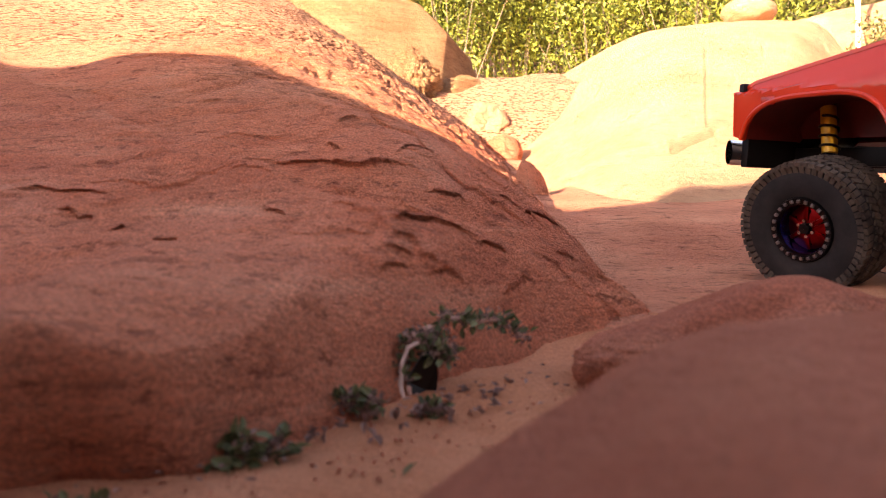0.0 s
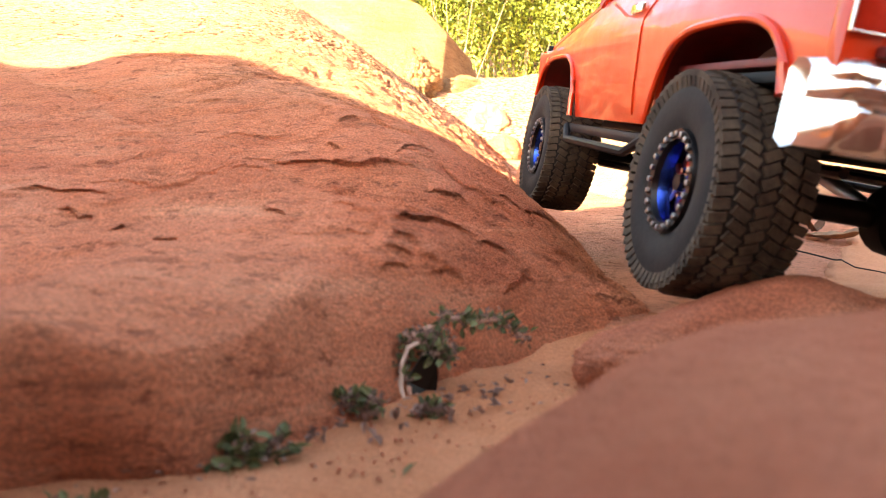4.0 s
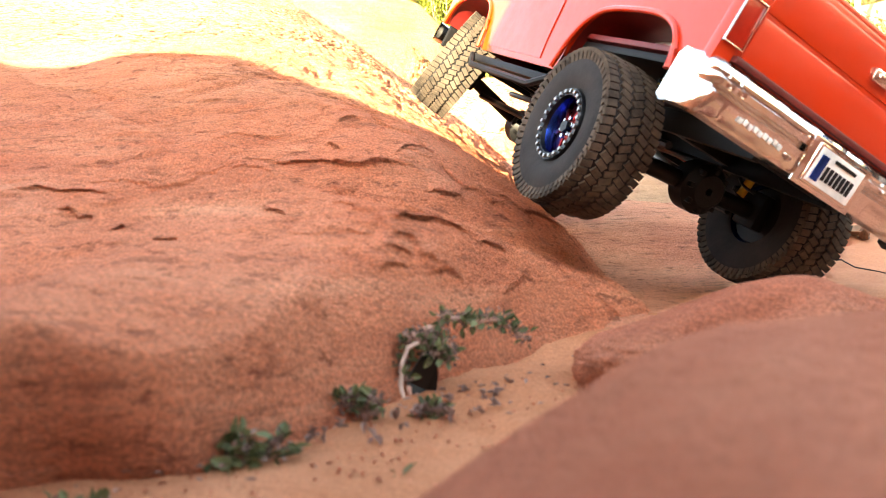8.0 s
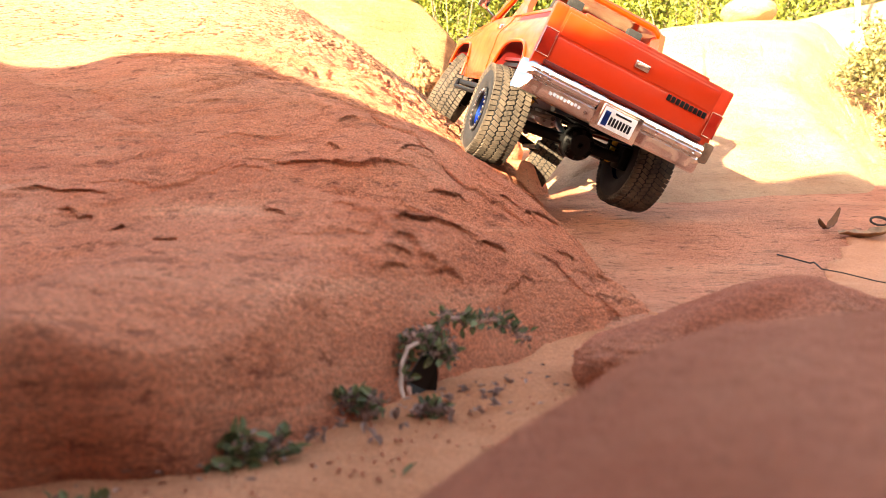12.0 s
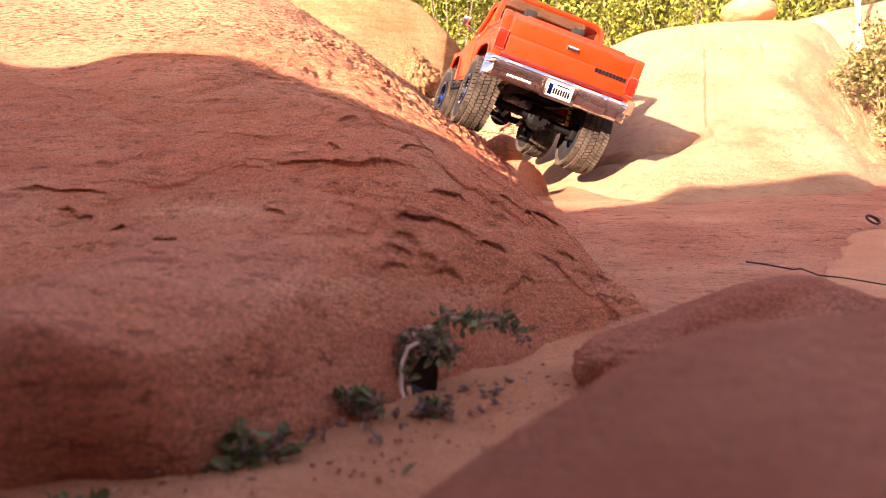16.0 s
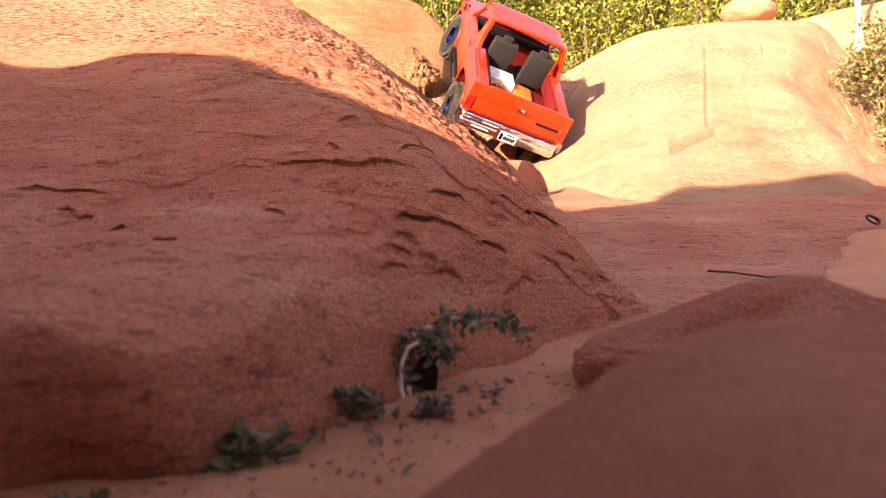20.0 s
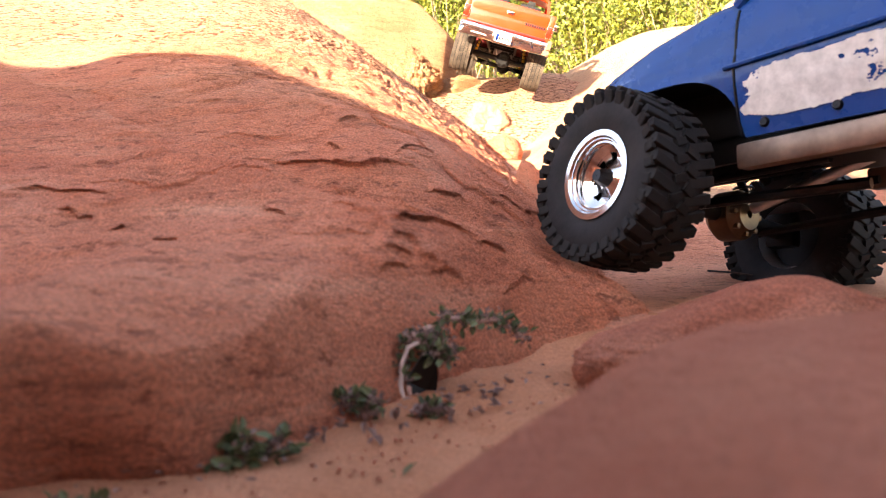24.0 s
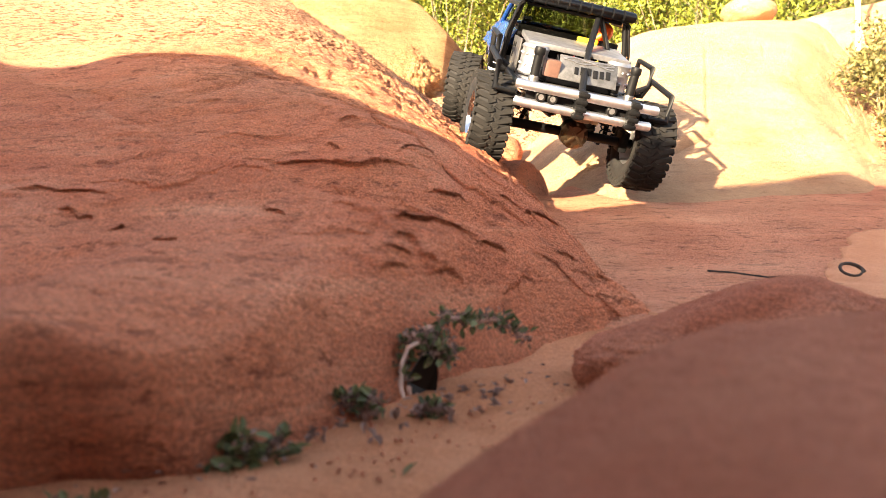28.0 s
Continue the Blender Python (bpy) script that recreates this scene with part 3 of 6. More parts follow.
for k in range(86):
    if k >= 46:
        cx = rnd.uniform(-0.42, -0.03)
        cy = rnd.uniform(0.8, 1.45)
        size = rnd.uniform(0.015, 0.04)
    elif k < 26:
        cx = rnd.uniform(-0.05, 0.07)
        cy = 0.365 + 0.93 * max(cx, -0.02) + rnd.uniform(0.0, 0.09)
        size = rnd.uniform(0.008, 0.022)
    else:
        cx = rnd.uniform(-0.2, 0.03)
        cy = rnd.uniform(0.42, 0.85)
        size = rnd.uniform(0.018, 0.05)
    flake(cx, cy, size * rnd.uniform(1.0, 1.9), size * rnd.uniform(0.5, 0.9), rnd.uniform(-0.35, 0.5), size * rnd.uniform(0.07, 0.15), 3.1 * k)

# the whaleback
xs = np.concatenate([np.arange(0.05, 1.0, 0.0042), graded(1.0, 3, 0.008, 1.06)])
ys = np.concatenate([np.arange(0.95, 1.8, 0.0042), graded(1.8, 3.2, 0.008, 1.05)])
X, Y = np.meshgrid(xs, ys)
Z = dome_height(X, Y)
Z = Z + 0.012 * fbm(X * 3, Y * 3, 0, 3, 0.5, 21) + 0.0025 * fbm(X * 25, Y * 25, 0, 4, 0.55, 22) + ledges(X, Y, Z, 0.03, 0.004, 23)
side_ = step(0.0, 0.06, X - (0.66 + 0.17 * (Y - 1.21) + 0.45 * np.clip(Y - 1.5, 0, None)))
Z = Z + side_ * 0.016 * fbm(X * 22, Y * 22, Z * 30, 5, 0.6, 25)
Z = Z - 0.003 * step(0.42, 0.55, fbm(X * 30, Y * 30, 0, 3, 0.5, 27)) - side_ * 0.012 * step(0.1, 0.35, fbm(X * 24, Y * 45, 0, 4, 0.6, 28))
for k, (a0, b0, a1, b1) in enumerate(((0.22, 1.28, 0.315, 1.17), (0.45, 1.23, 0.63, 1.74), (0.285, 1.185, 0.39, 1.19), (0.36, 1.18, 0.485, 1.265), (0.33, 1.36, 0.42, 1.40), (0.56, 1.62, 0.62, 1.66), (0.72, 1.62, 0.75, 1.7), (0.36, 1.72, 0.4, 1.8))):
    Z = Z + groove(X, Y, a0, b0, a1, b1, 0.022 if k in (0, 2, 3) else 0.007, 0.0056 if k in (0, 2, 3) else 0.003, 70 + k)
keep = Z > floor_height(X, Y) - 0.06
dome = grid_mesh("rock_dome", X, Y, Z, M["tan"], keep)
tagged(dome, "sunlit rounded sandstone dome, its sunlit paleness put into the colour", "rock", kind="structure")


def stone(name, at, radii, material, label, seed, turn=0.0, wobble=0.16, fine=0.03, seg=64, flat=0.0, undercut=0.0, category="boulder", facets=()):
    """A weathered stone: an ellipsoid pushed in and out at three scales."""
    bm = bmesh.new()
    bmesh.ops.create_uvsphere(bm, u_segments=seg, v_segments=seg // 2, radius=1.0)
    P = np.array([v.co for v in bm.verts])
    s = seed * 7.7
    f = 1 + wobble * fbm(P[:, 0] * 1.3 + s, P[:, 1] * 1.3, P[:, 2] * 1.3, 3, 0.5, seed) + fine * fbm(P[:, 0] * 6 + s, P[:, 1] * 6, P[:, 2] * 9, 4, 0.6, seed + 3)
    P = P * f[:, None]
    if flat:
        P[:, 2] = np.where(P[:, 2] > 0, np.tanh(P[:, 2] * (1 + flat)) / np.tanh(1 + flat), P[:, 2])
    if undercut:
        P[:, :2] *= (1 - undercut * step(0.1, -0.5, P[:, 2]))[:, None]
    P = P * np.array(radii)
    for nx, ny, nz, reach in facets:
        n_ = np.array((nx, ny, nz)) / math.sqrt(nx * nx + ny * ny + nz * nz)
        P = P - 0.93 * np.clip(P @ n_ - reach, 0, None)[:, None] * n_
    for v, q in zip(bm.verts, P):
        v.co = q
    bmesh.ops.transform(bm, matrix=Matrix.Rotation(radians(turn), 4, "Z"), verts=bm.verts)
    ob = part(name, bm, material)
    ob.matrix_world = Matrix.Translation((at[0], at[1], at[2] + EYE))
    return tagged(ob, label, category)


# boulders beside the camera
xs, ys = np.concatenate([np.arange(-0.12, 0.35, 0.004), graded(0.35, 1.2, 0.008, 1.08)]), np.arange(0.03, 0.36, 0.004)
X, Y = np.meshgrid(xs, ys)
ridge = smin(smin(-0.0630 + 0.64 * X, -0.0293 + 0.125 * X, 0.012), -0.004 + 0 * X, 0.008)
back = ridge - 1.1 * np.clip(Y - (0.205 + 0.05 * X), 0, None)
Z = smin(smin(ridge, back, 0.012), -0.003 - 0.025 * (0.21 - Y) / 0.1, 0.01)
Z = Z + 0.004 * fbm(X * 12, Y * 12, 0, 4, 0.5, 31) + 0.0008 * fbm(X * 80, Y * 80, 0, 3, 0.6, 32)
X, Y, Z = 0.7 * X, 0.7 * Y, 0.7 * Z + EYE
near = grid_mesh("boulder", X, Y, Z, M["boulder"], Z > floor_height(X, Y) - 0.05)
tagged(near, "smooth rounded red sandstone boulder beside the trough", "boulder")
low = stone("boulder", (0.153, 0.315, -0.050), (0.099, 0.052, 0.052), M["pitted"], "low red sandstone boulder with an undercut foot", 4, 3, 0.05, 0.05, 220, 0.0, 0.05)
for v in low.data.vertices:
    # its top falls away on both sides, with a few hollows worn into it
    if v.co.z > 0:
        v.co.z *= 0.73 * (1 - 0.36 * float(step(0.0, -0.075, v.co.x)) - 0.3 * float(step(0.0, 0.05, v.co.x)))
    for hx, hy, hz, hr, hd in ((-0.046, -0.026, 0.022, 0.013, 0.010), (-0.024, -0.026, 0.026, 0.015, 0.009), (0.022, -0.026, 0.024, 0.014, 0.006)):
        q = ((v.co.x - hx) / hr) ** 2 + ((v.co.y - hy) / (hr * 0.6)) ** 2 + ((v.co.z - hz) / (hr * 0.7)) ** 2
        v.co.z -= hd * math.exp(-q)
        v.co.y += 0.5 * hd * math.exp(-q)

# stones in the cleft and behind it
stone("boulder", (0.10, 1.80, 0.30), (0.06, 0.06, 0.062), M["tan"], "pale chockstone wedged in the cleft", 6, 10, 0.4, 0.14)
stone("boulder", (0.134, 1.62, 0.21), (0.042, 0.05, 0.05), M["rock"], "red stone block wedged low in the cleft", 8, 20, 0.2)
stone("boulder", (0.112, 1.13, 0.083), (0.075, 0.10, 0.055), M["floor"], "red sandstone block with a flat face at the cleft's mouth", 9, 0, 0.12, 0.05, 96, facets=((0.9, -0.42, 0.10, 0.032),))
stone("boulder", (-0.30, 2.35, 0.42), (0.56, 0.32, 0.40), M["brown"], "large weathered tan boulder behind the slab", 12, 0, 0.10, 0.06, 200, facets=((0.9, -0.30, 0.12, 0.36), (0.35, -0.8, 0.5, 0.33), (0.75, -0.2, 0.7, 0.41)))
stone("boulder", (0.045, 2.05, 0.27), (0.15, 0.14, 0.22), M["brown"], "dark brown rock wall at the back of the cleft", 13, 0, 0.14, 0.08, 128, facets=((0.6, -0.9, 0.1, 0.10),))
stone("boulder", (-0.085, 1.95, 0.44), (0.075, 0.09, 0.085), M["brown"], "pitted brown boulder behind the slab", 15, 30, 0.28, 0.2, 128)
stone("boulder", (0.95, 2.25, 0.735), (0.085, 0.08, 0.04), M["tan"], "flat tan capstone on the dome's crest", 17, 0, 0.12, 0.05)
stone("boulder", (1.35, 1.75, 0.30), (0.26, 0.42, 0.26), M["tan"], "rough tan rock at the dome's edge", 19, 20, 0.2, 0.1, 96)
stone("boulder", (2.3, 3.6, 1.0), (0.7, 0.4, 0.22), M["tan"], "tan rock shelf behind the dome", 21, 0, 0.15, 0.06)

# unseen rock rim, added behind the camera to cast the trough's shadow
bm = bmesh.new()
w_dir, q_dir = Vector((math.sin(radians(SUN_AZ)), math.cos(radians(SUN_AZ)), 0)), Vector((math.cos(radians(SUN_AZ)), -math.sin(radians(SUN_AZ)), 0))


def rim_top(q):
    """Height of the broken rim along its length, over the eye, fitted to the shadow's edge."""
    return float(np.interp(q, [-3.0, -0.95, -0.884, -0.829, -0.784, -0.754, -0.675, -0.65, -0.603, -0.58, -0.543, -0.49, -0.43, -0.385, -0.34, -0.28, -0.21, -0.15, -0.08, 0.2, 2.0],
                           [0.60, 0.60, 0.589, 0.594, 0.607, 0.63, 0.624, 0.622, 0.60, 0.595, 0.578, 0.55, 0.542, 0.585, 0.65, 0.665, 0.70, 0.725, 0.70, 0.75, 0.8])) + 0.006 * float(vnoise(q * 40, 0.5))


qs_ = np.concatenate([np.linspace(-6, -1.2, 30), np.arange(-1.18, 0.3, 0.012), np.linspace(0.32, 6, 30)])
rows = []
for w, k in ((-1.9, -0.25), (-1.55, -0.1), (-1.2, -0.03), (-1.05, -0.005), (-1.0, 0.0), (-0.97, -0.03), (-0.93, -0.25), (-0.9, -1.3)):
    rows.append([q_dir * q + w_dir * w + Vector((0, 0, EYE + (rim_top(q) if k > -1 else 0) + k)) for q in qs_])
sheet(bm, rows)
rim = part("shadow_rim", bm, M["rock"])
tagged(rim, "unseen rim added behind the trough to cast its shadow", "rock", kind="structure")

# unseen rock masses, added beside and behind the camera to shut out sky light
stone("boulder", (-0.27, -0.01, 0.03), (0.17, 0.14, 0.2), M["rock"], "unseen block added beside the trough to shut out sky light", 33, 0, 0.12, 0.04, 48)
stone("boulder", (0.10, -0.52, 0.0), (0.62, 0.30, 0.30), M["rock"], "unseen block added behind the trough to shut out sky light", 35, 0, 0.10, 0.04, 48)


# ---- model trucks (tenth scale); x right, y forward, z up from the axle line ----
def arch(y, c, r, z0, top):
    """Lower edge of a body side over a wheel."""
    u = abs(y - c) / r
    return z0 if u >= 1 else z0 + (top - z0) * (1 - u ** 3.4) ** 0.45


def slotted_disc(bm, x_of, r0, r1, slots, in0, in1, share, depth, seg=96):
    """A dished disc round x with a ring of tapering slots through it; x_of gives its depth at a radius."""
    radii = [r0, (r0 + in0) / 2, in0, in0 + (in1 - in0) / 3, in0 + 2 * (in1 - in0) / 3, in1, (in1 + r1) / 2, r1]
    for back in (0.0, depth):
        ring = [[bm.verts.new((x_of(r) + back, r * math.cos(k * math.tau / seg), r * math.sin(k * math.tau / seg))) for k in range(seg)] for r in radii]
        for i in range(len(radii) - 1):
            for k in range(seg):
                ph = (k * slots / seg) % 1.0
                wide = share * (0.45 + 0.55 * (i - 1) / 3)
                if in0 <= radii[i] and radii[i + 1] <= in1 + 1e-9 and abs(ph - 0.5) < wide / 2:
                    continue
                bm.faces.new((ring[i][k], ring[i][(k + 1) % seg], ring[i + 1][(k + 1) % seg], ring[i + 1][k]))
    return bm


def build_wheel(truck, r, width, side, style):
    """One wheel: rim barrel with tyre, tread lugs, ring, face and bolts; outer face towards side."""
    s = side
    bm = bmesh.new()
    rr = r * (0.42 if style == "mud_terrain" else 0.46)
    hw = width / 2
    lathe(bm, [(-hw * 0.8, rr), (-hw * 0.8, rr * 1.06), (hw * 0.8, rr * 1.06), (hw * 0.8, rr), (hw * 0.5, rr * 0.9), (-hw * 0.5, rr * 0.9)], 40)
    wheel = part("wheel", bm, M["rim_blue"] if style == "mud_terrain" else M["steel"], truck)
    bm = bmesh.new()
    lathe(bm, [(-hw * 0.82, rr * 1.0), (-hw, rr * 1.3), (-hw * 1.04, r * 0.78), (-hw * 0.9, r * 0.92), (-hw * 0.6, r * 0.955), (0, r * 0.965),
               (hw * 0.6, r * 0.955), (hw * 0.9, r * 0.92), (hw * 1.04, r * 0.78), (hw, rr * 1.3), (hw * 0.82, rr * 1.0), (0, rr * 1.02)], 56)
    part("tyre", bm, M["rubber"], wheel, "dusty black rubber tyre")
    bm = bmesh.new()
    if style == "mud_terrain":
        n = 58
        for k in range(n):
            a = k * math.tau / n
            for j, (px, sx, off, tl) in enumerate(((-0.78, 0.33, 0.0, 0.22), (-0.39, 0.34, 0.5, -0.45), (0.0, 0.34, 0.0, 0.45), (0.39, 0.34, 0.5, -0.45), (0.78, 0.33, 0.0, -0.22))):
                aa = a + off * math.tau / n
                m = Matrix.Rotation(aa, 3, "X") @ Matrix.Rotation(tl, 3, "Z")
                c = Matrix.Rotation(aa, 3, "X") @ Vector((px * hw * 1.12, 0, r * (0.955 if abs(px) < 0.5 else 0.93)))
                box(bm, c, (sx * hw * 1.12, r * 0.080, r * 0.056), 0, m)
            for sx in (-1, 1):
                aa = a + (0.25 if sx > 0 else 0.75) * math.tau / n
                m = Matrix.Rotation(aa, 3, "X")
                box(bm, m @ Vector((sx * hw * 1.0, 0, r * 0.86)), (hw * 0.08, r * 0.068, r * 0.11), 0, m @ Matrix.Rotation(sx * 0.25, 3, "Y"))
    else:
        n = 32
        for k in range(n):
            a = k * math.tau / n
            for sx, off in ((-1, 0.0), (1, 0.5)):
                aa = a + off * math.tau / n
                m = Matrix.Rotation(aa, 3, "X")
                box(bm, m @ Vector((sx * hw * 0.62, 0, r * 0.93)), (hw * 0.95, r * 0.115, r * 0.1), r * 0.016, m @ Matrix.Rotation(sx * 0.3, 3, "Z"))
                box(bm, m @ Vector((sx * hw * 0.99, 0, r * 0.83)), (hw * 0.14, r * 0.11, r * 0.22), r * 0.016, m @ Matrix.Rotation(sx * 0.3, 3, "Y"))
                box(bm, m @ Vector((sx * hw * 0.2, r * 0.08, r * 0.95)), (hw * 0.4, r * 0.08, r * 0.1), 0, m @ Matrix.Rotation(-sx * 0.4, 3, "Z"))
    part("tread", bm, M["tread" if style == "mud_terrain" else "dark_tread"], wheel, "dusty chunky tread lugs", smooth=False)
    if style == "mud_terrain":
        bm = bmesh.new()
        lathe(bm, [(s * hw * 0.84, rr * 0.84), (s * hw * 0.98, rr * 0.88), (s * hw * 1.0, rr * 1.08), (s * hw * 0.84, rr * 1.12)], 40)
        part("beadlock_ring", bm, M["gunmetal"], wheel, "dark beadlock ring")
        bm = bmesh.new()
        for k in range(24):
            a = k * math.tau / 24
            box(bm, (s * hw * 1.02, rr * 0.98 * math.cos(a), rr * 0.98 * math.sin(a)), (0.0022, 0.0028, 0.0028), 0.0006, Matrix.Rotation(a, 3, "X"))
        part("bolt_ring", bm, M["bolt"], wheel, "ring of small metal bolts")
        bm = bmesh.new()
        slotted_disc(bm, lambda q: s * hw * (0.62 - 0.30 * (q / rr) ** 2), 0.004, rr * 0.93, 6, rr * 0.30, rr * 0.62, 0.42, -s * 0.003)
        part("hub_disc", bm, M["rim_red"], wheel, "red anodised slotted wheel centre")
        for k in range(6):
            bm = bmesh.new()
            m = Matrix.Rotation((k + 0.0) * math.tau / 6, 3, "X")
            box(bm, m @ Vector((s * hw * 0.56, 0, rr * 0.5)), (hw * 0.1, rr * 0.16, rr * 0.5), 0.001, m @ Matrix.Rotation(-s * 0.12, 3, "Y"))
            part("spoke", bm, M["rim_red"], wheel)
            bm = bmesh.new()
            lathe(bm, [(s * hw * 0.6, 0.0002), (s * hw * 0.72, 0.0002), (s * hw * 0.72, 0.0014), (s * hw * 0.6, 0.0018)], 6, "x", m @ Vector((0, rr * 0.02, rr * 0.27)))
            part("wheel_bolt", bm, M["chrome"], wheel)
        bm = bmesh.new()
        lathe(bm, [(s * hw * 0.35, rr * 0.74), (s * hw * 0.42, rr * 0.74), (s * hw * 0.86, rr * 0.88), (s * hw * 0.86, rr * 0.93), (s * hw * 0.35, rr * 0.93)], 40)
        part("rim_barrel", bm, M["rim_blue"], wheel, "blue anodised inner rim barrel")
        # black disc added to plug the wheel and keep its inner side dark
        bm = bmesh.new()
        lathe(bm, [(-s * hw * 0.62, 0.002), (-s * hw * 0.5, 0.002), (-s * hw * 0.5, rr * 0.93), (-s * hw * 0.62, rr * 0.93)], 28)
        part("inner_plug", bm, M["black"], wheel)
    else:
        bm = bmesh.new()
        lathe(bm, [(s * hw * 0.7, rr * 0.78), (s * hw * 0.95, rr * 0.96), (s * hw * 0.95, rr * 1.1), (s * hw * 0.78, rr * 1.1), (s * hw * 0.6, rr * 0.8)], 40)
        part("rim_lip", bm, M["chrome"], wheel, "polished chrome rim lip")
        bm = bmesh.new()
        slotted_disc(bm, lambda q: s * hw * (0.42 + 0.16 * math.cos(min(1.0, q / rr) * 6.0)), 0.004, rr * 0.88, 8, rr * 0.42, rr * 0.68, 0.46, -s * 0.002)
        part("wheel_disc", bm, M["chrome"], wheel, "dished chrome wheel with slots")
        for q in (0.80, 0.88):
            bm = bmesh.new()
            lathe(bm, [(s * hw * (q - 0.06), rr * q), (s * hw * q, rr * (q + 0.01)), (s * hw * q, rr * (q + 0.05)), (s * hw * (q - 0.06), rr * (q + 0.06))], 40)
            part("rim_step", bm, M["chrome"], wheel)
        bm = bmesh.new()
        lathe(bm, [(s * hw * 0.4, rr * 0.02), (s * hw * 0.86, rr * 0.02), (s * hw * 0.86, rr * 0.15), (s * hw * 0.7, rr * 0.2), (s * hw * 0.4, rr * 0.24)], 8)
        part("hub_cap", bm, M["gunmetal"], wheel, "dark locking hub")
        # black disc added behind the slots so that they look dark
        bm = bmesh.new()
        lathe(bm, [(-hw * 0.1, 0.002), (s * hw * 0.1, 0.002), (s * hw * 0.1, rr * 0.88), (-hw * 0.1, rr * 0.88)], 28)
        part("slot_backing", bm, M["black"], wheel)
    bm = bmesh.new()
    lathe(bm, [(0, 0.0005), (s * hw * 0.8, 0.0005), (s * hw * 0.8, 0.0045), (s * hw * 0.3, 0.006), (0, 0.006)], 6)
    part("hub_nut", bm, M["gunmetal"], wheel)
    return wheel


def build_axle(truck, half, material, pumpkin, front):
    bm = bmesh.new()
    tube(bm, [(-half, 0, 0), (half, 0, 0)], 0.0065, 14)
    for s in (-1, 1):
        box(bm, (s * half * 0.86, 0, 0.002), (0.012, 0.024, 0.028), 0.003)
    axle = part("front_axle" if front else "rear_axle", bm, M["black"], truck)
    bm = bmesh.new()
    lathe(bm, [(-0.017, 0.003), (-0.017, 0.012), (-0.01, 0.019), (0.006, 0.019), (0.013, 0.012), (0.013, 0.003)], 20, "y", (0.012, 0.0, 0))
    part("differential", bm, pumpkin, axle, "rounded differential cover")
    for k in range(8):
        a = k * math.tau / 8
        bm = bmesh.new()
        box(bm, (0.012 + 0.015 * math.cos(a), -0.013, 0.015 * math.sin(a)), (0.004, 0.006, 0.004), 0.001)
        part("cover_bolt", bm, pumpkin, axle)
    sgn = -1 if front else 1
    for s in (-1, 1):
        for pts, r_ in (([(s * 0.05, 0, -0.006), (s * 0.03, sgn * 0.125, -0.002)], 0.0035), ([(s * 0.025, 0, 0.018), (s * 0.03, sgn * 0.1, 0.018)], 0.003)):
            bm = bmesh.new()
            tube(bm, pts, r_, 8)
            part("suspension_link", bm, M["gunmetal"], axle)
    return axle


def shock(truck, x, y, z0, z1, lean, spring):
    bm = bmesh.new()
    a, c = Vector((x, y, z0)), Vector((x * 0.8, y + lean, z1))
    tube(bm, [a, c], 0.0035, 10)
    tube(bm, [a.lerp(c, 0.45), c], 0.0062, 12)
    sh = part("shock_absorber", bm, spring, truck)
    bm = bmesh.new()
    pts = []
    d = (c - a).normalized()
    s = d.cross(Vector((0, 1, 0))).normalized()
    u = s.cross(d)
    for k in range(61):
        t = k / 60
        pts.append(a.lerp(c, 0.08 + 0.8 * t) + (s * math.cos(t * 44) + u * math.sin(t * 44)) * 0.0075)
    tube(bm, pts, 0.0011, 6)
    part("spring", bm, M["gunmetal"], sh, "coil spring")
    return sh


def chassis_parts(truck, y0, y1, z):
    for s in (-1, 1):
        bm = bmesh.new()
        box(bm, (s * 0.035, (y0 + y1) / 2, z), (0.006, y1 - y0, 0.016), 0.001)
        part("frame_rail", bm, M["black"], truck)
    for y in np.linspace(y0 + 0.01, y1 - 0.01, 6):
        bm = bmesh.new()
        box(bm, (0, y, z), (0.07, 0.01, 0.01), 0.001)
        part("cross_member", bm, M["black"], truck)
    bm = bmesh.new()
    box(bm, (0, 0.055, z - 0.010), (0.072, 0.05, 0.008), 0.003)
    part("skid_plate", bm, M["black"], truck)
    bm = bmesh.new()
    box(bm, (0.0, 0.0, z - 0.006), (0.042, 0.046, 0.03), 0.006)
    box(bm, (0.004, -0.024, z - 0.008), (0.03, 0.014, 0.026), 0.004)
    for k in range(4):
        box(bm, (0.0, -0.014 + 0.011 * k, z - 0.022), (0.036, 0.003, 0.005), 0.001)
    gearbox = part("gearbox", bm, M["dull_metal"], truck, "cast silver metal gearbox")
    bm = bmesh.new()
    lathe(bm, [(-0.052, 0.002), (-0.052, 0.015), (-0.049, 0.017), (-0.03, 0.017), (-0.028, 0.015), (-0.028, 0.002)], 20, "y", (0.002, 0.0, z - 0.006))
    part("motor_can", bm, M["steel"], gearbox, "bare metal motor can")
    for k in range(6):
        bm = bmesh.new()
        a = k * math.tau / 6
        lathe(bm, [(-0.055, 0.0003), (-0.051, 0.0003), (-0.051, 0.0022), (-0.055, 0.0018)], 6, "y", (0.002 + 0.012 * math.cos(a), 0.0, z - 0.006 + 0.012 * math.sin(a)))
        part("case_bolt", bm, M["bolt"], gearbox)
    for d in (1, -1):
        bm = bmesh.new()
        tube(bm, [(0.01, d * 0.03, z - 0.004), (0.012, d * 0.14, 0.002)], 0.0042, 10)
        part("drive_shaft", bm, M["steel"], truck, "bare metal drive shaft")


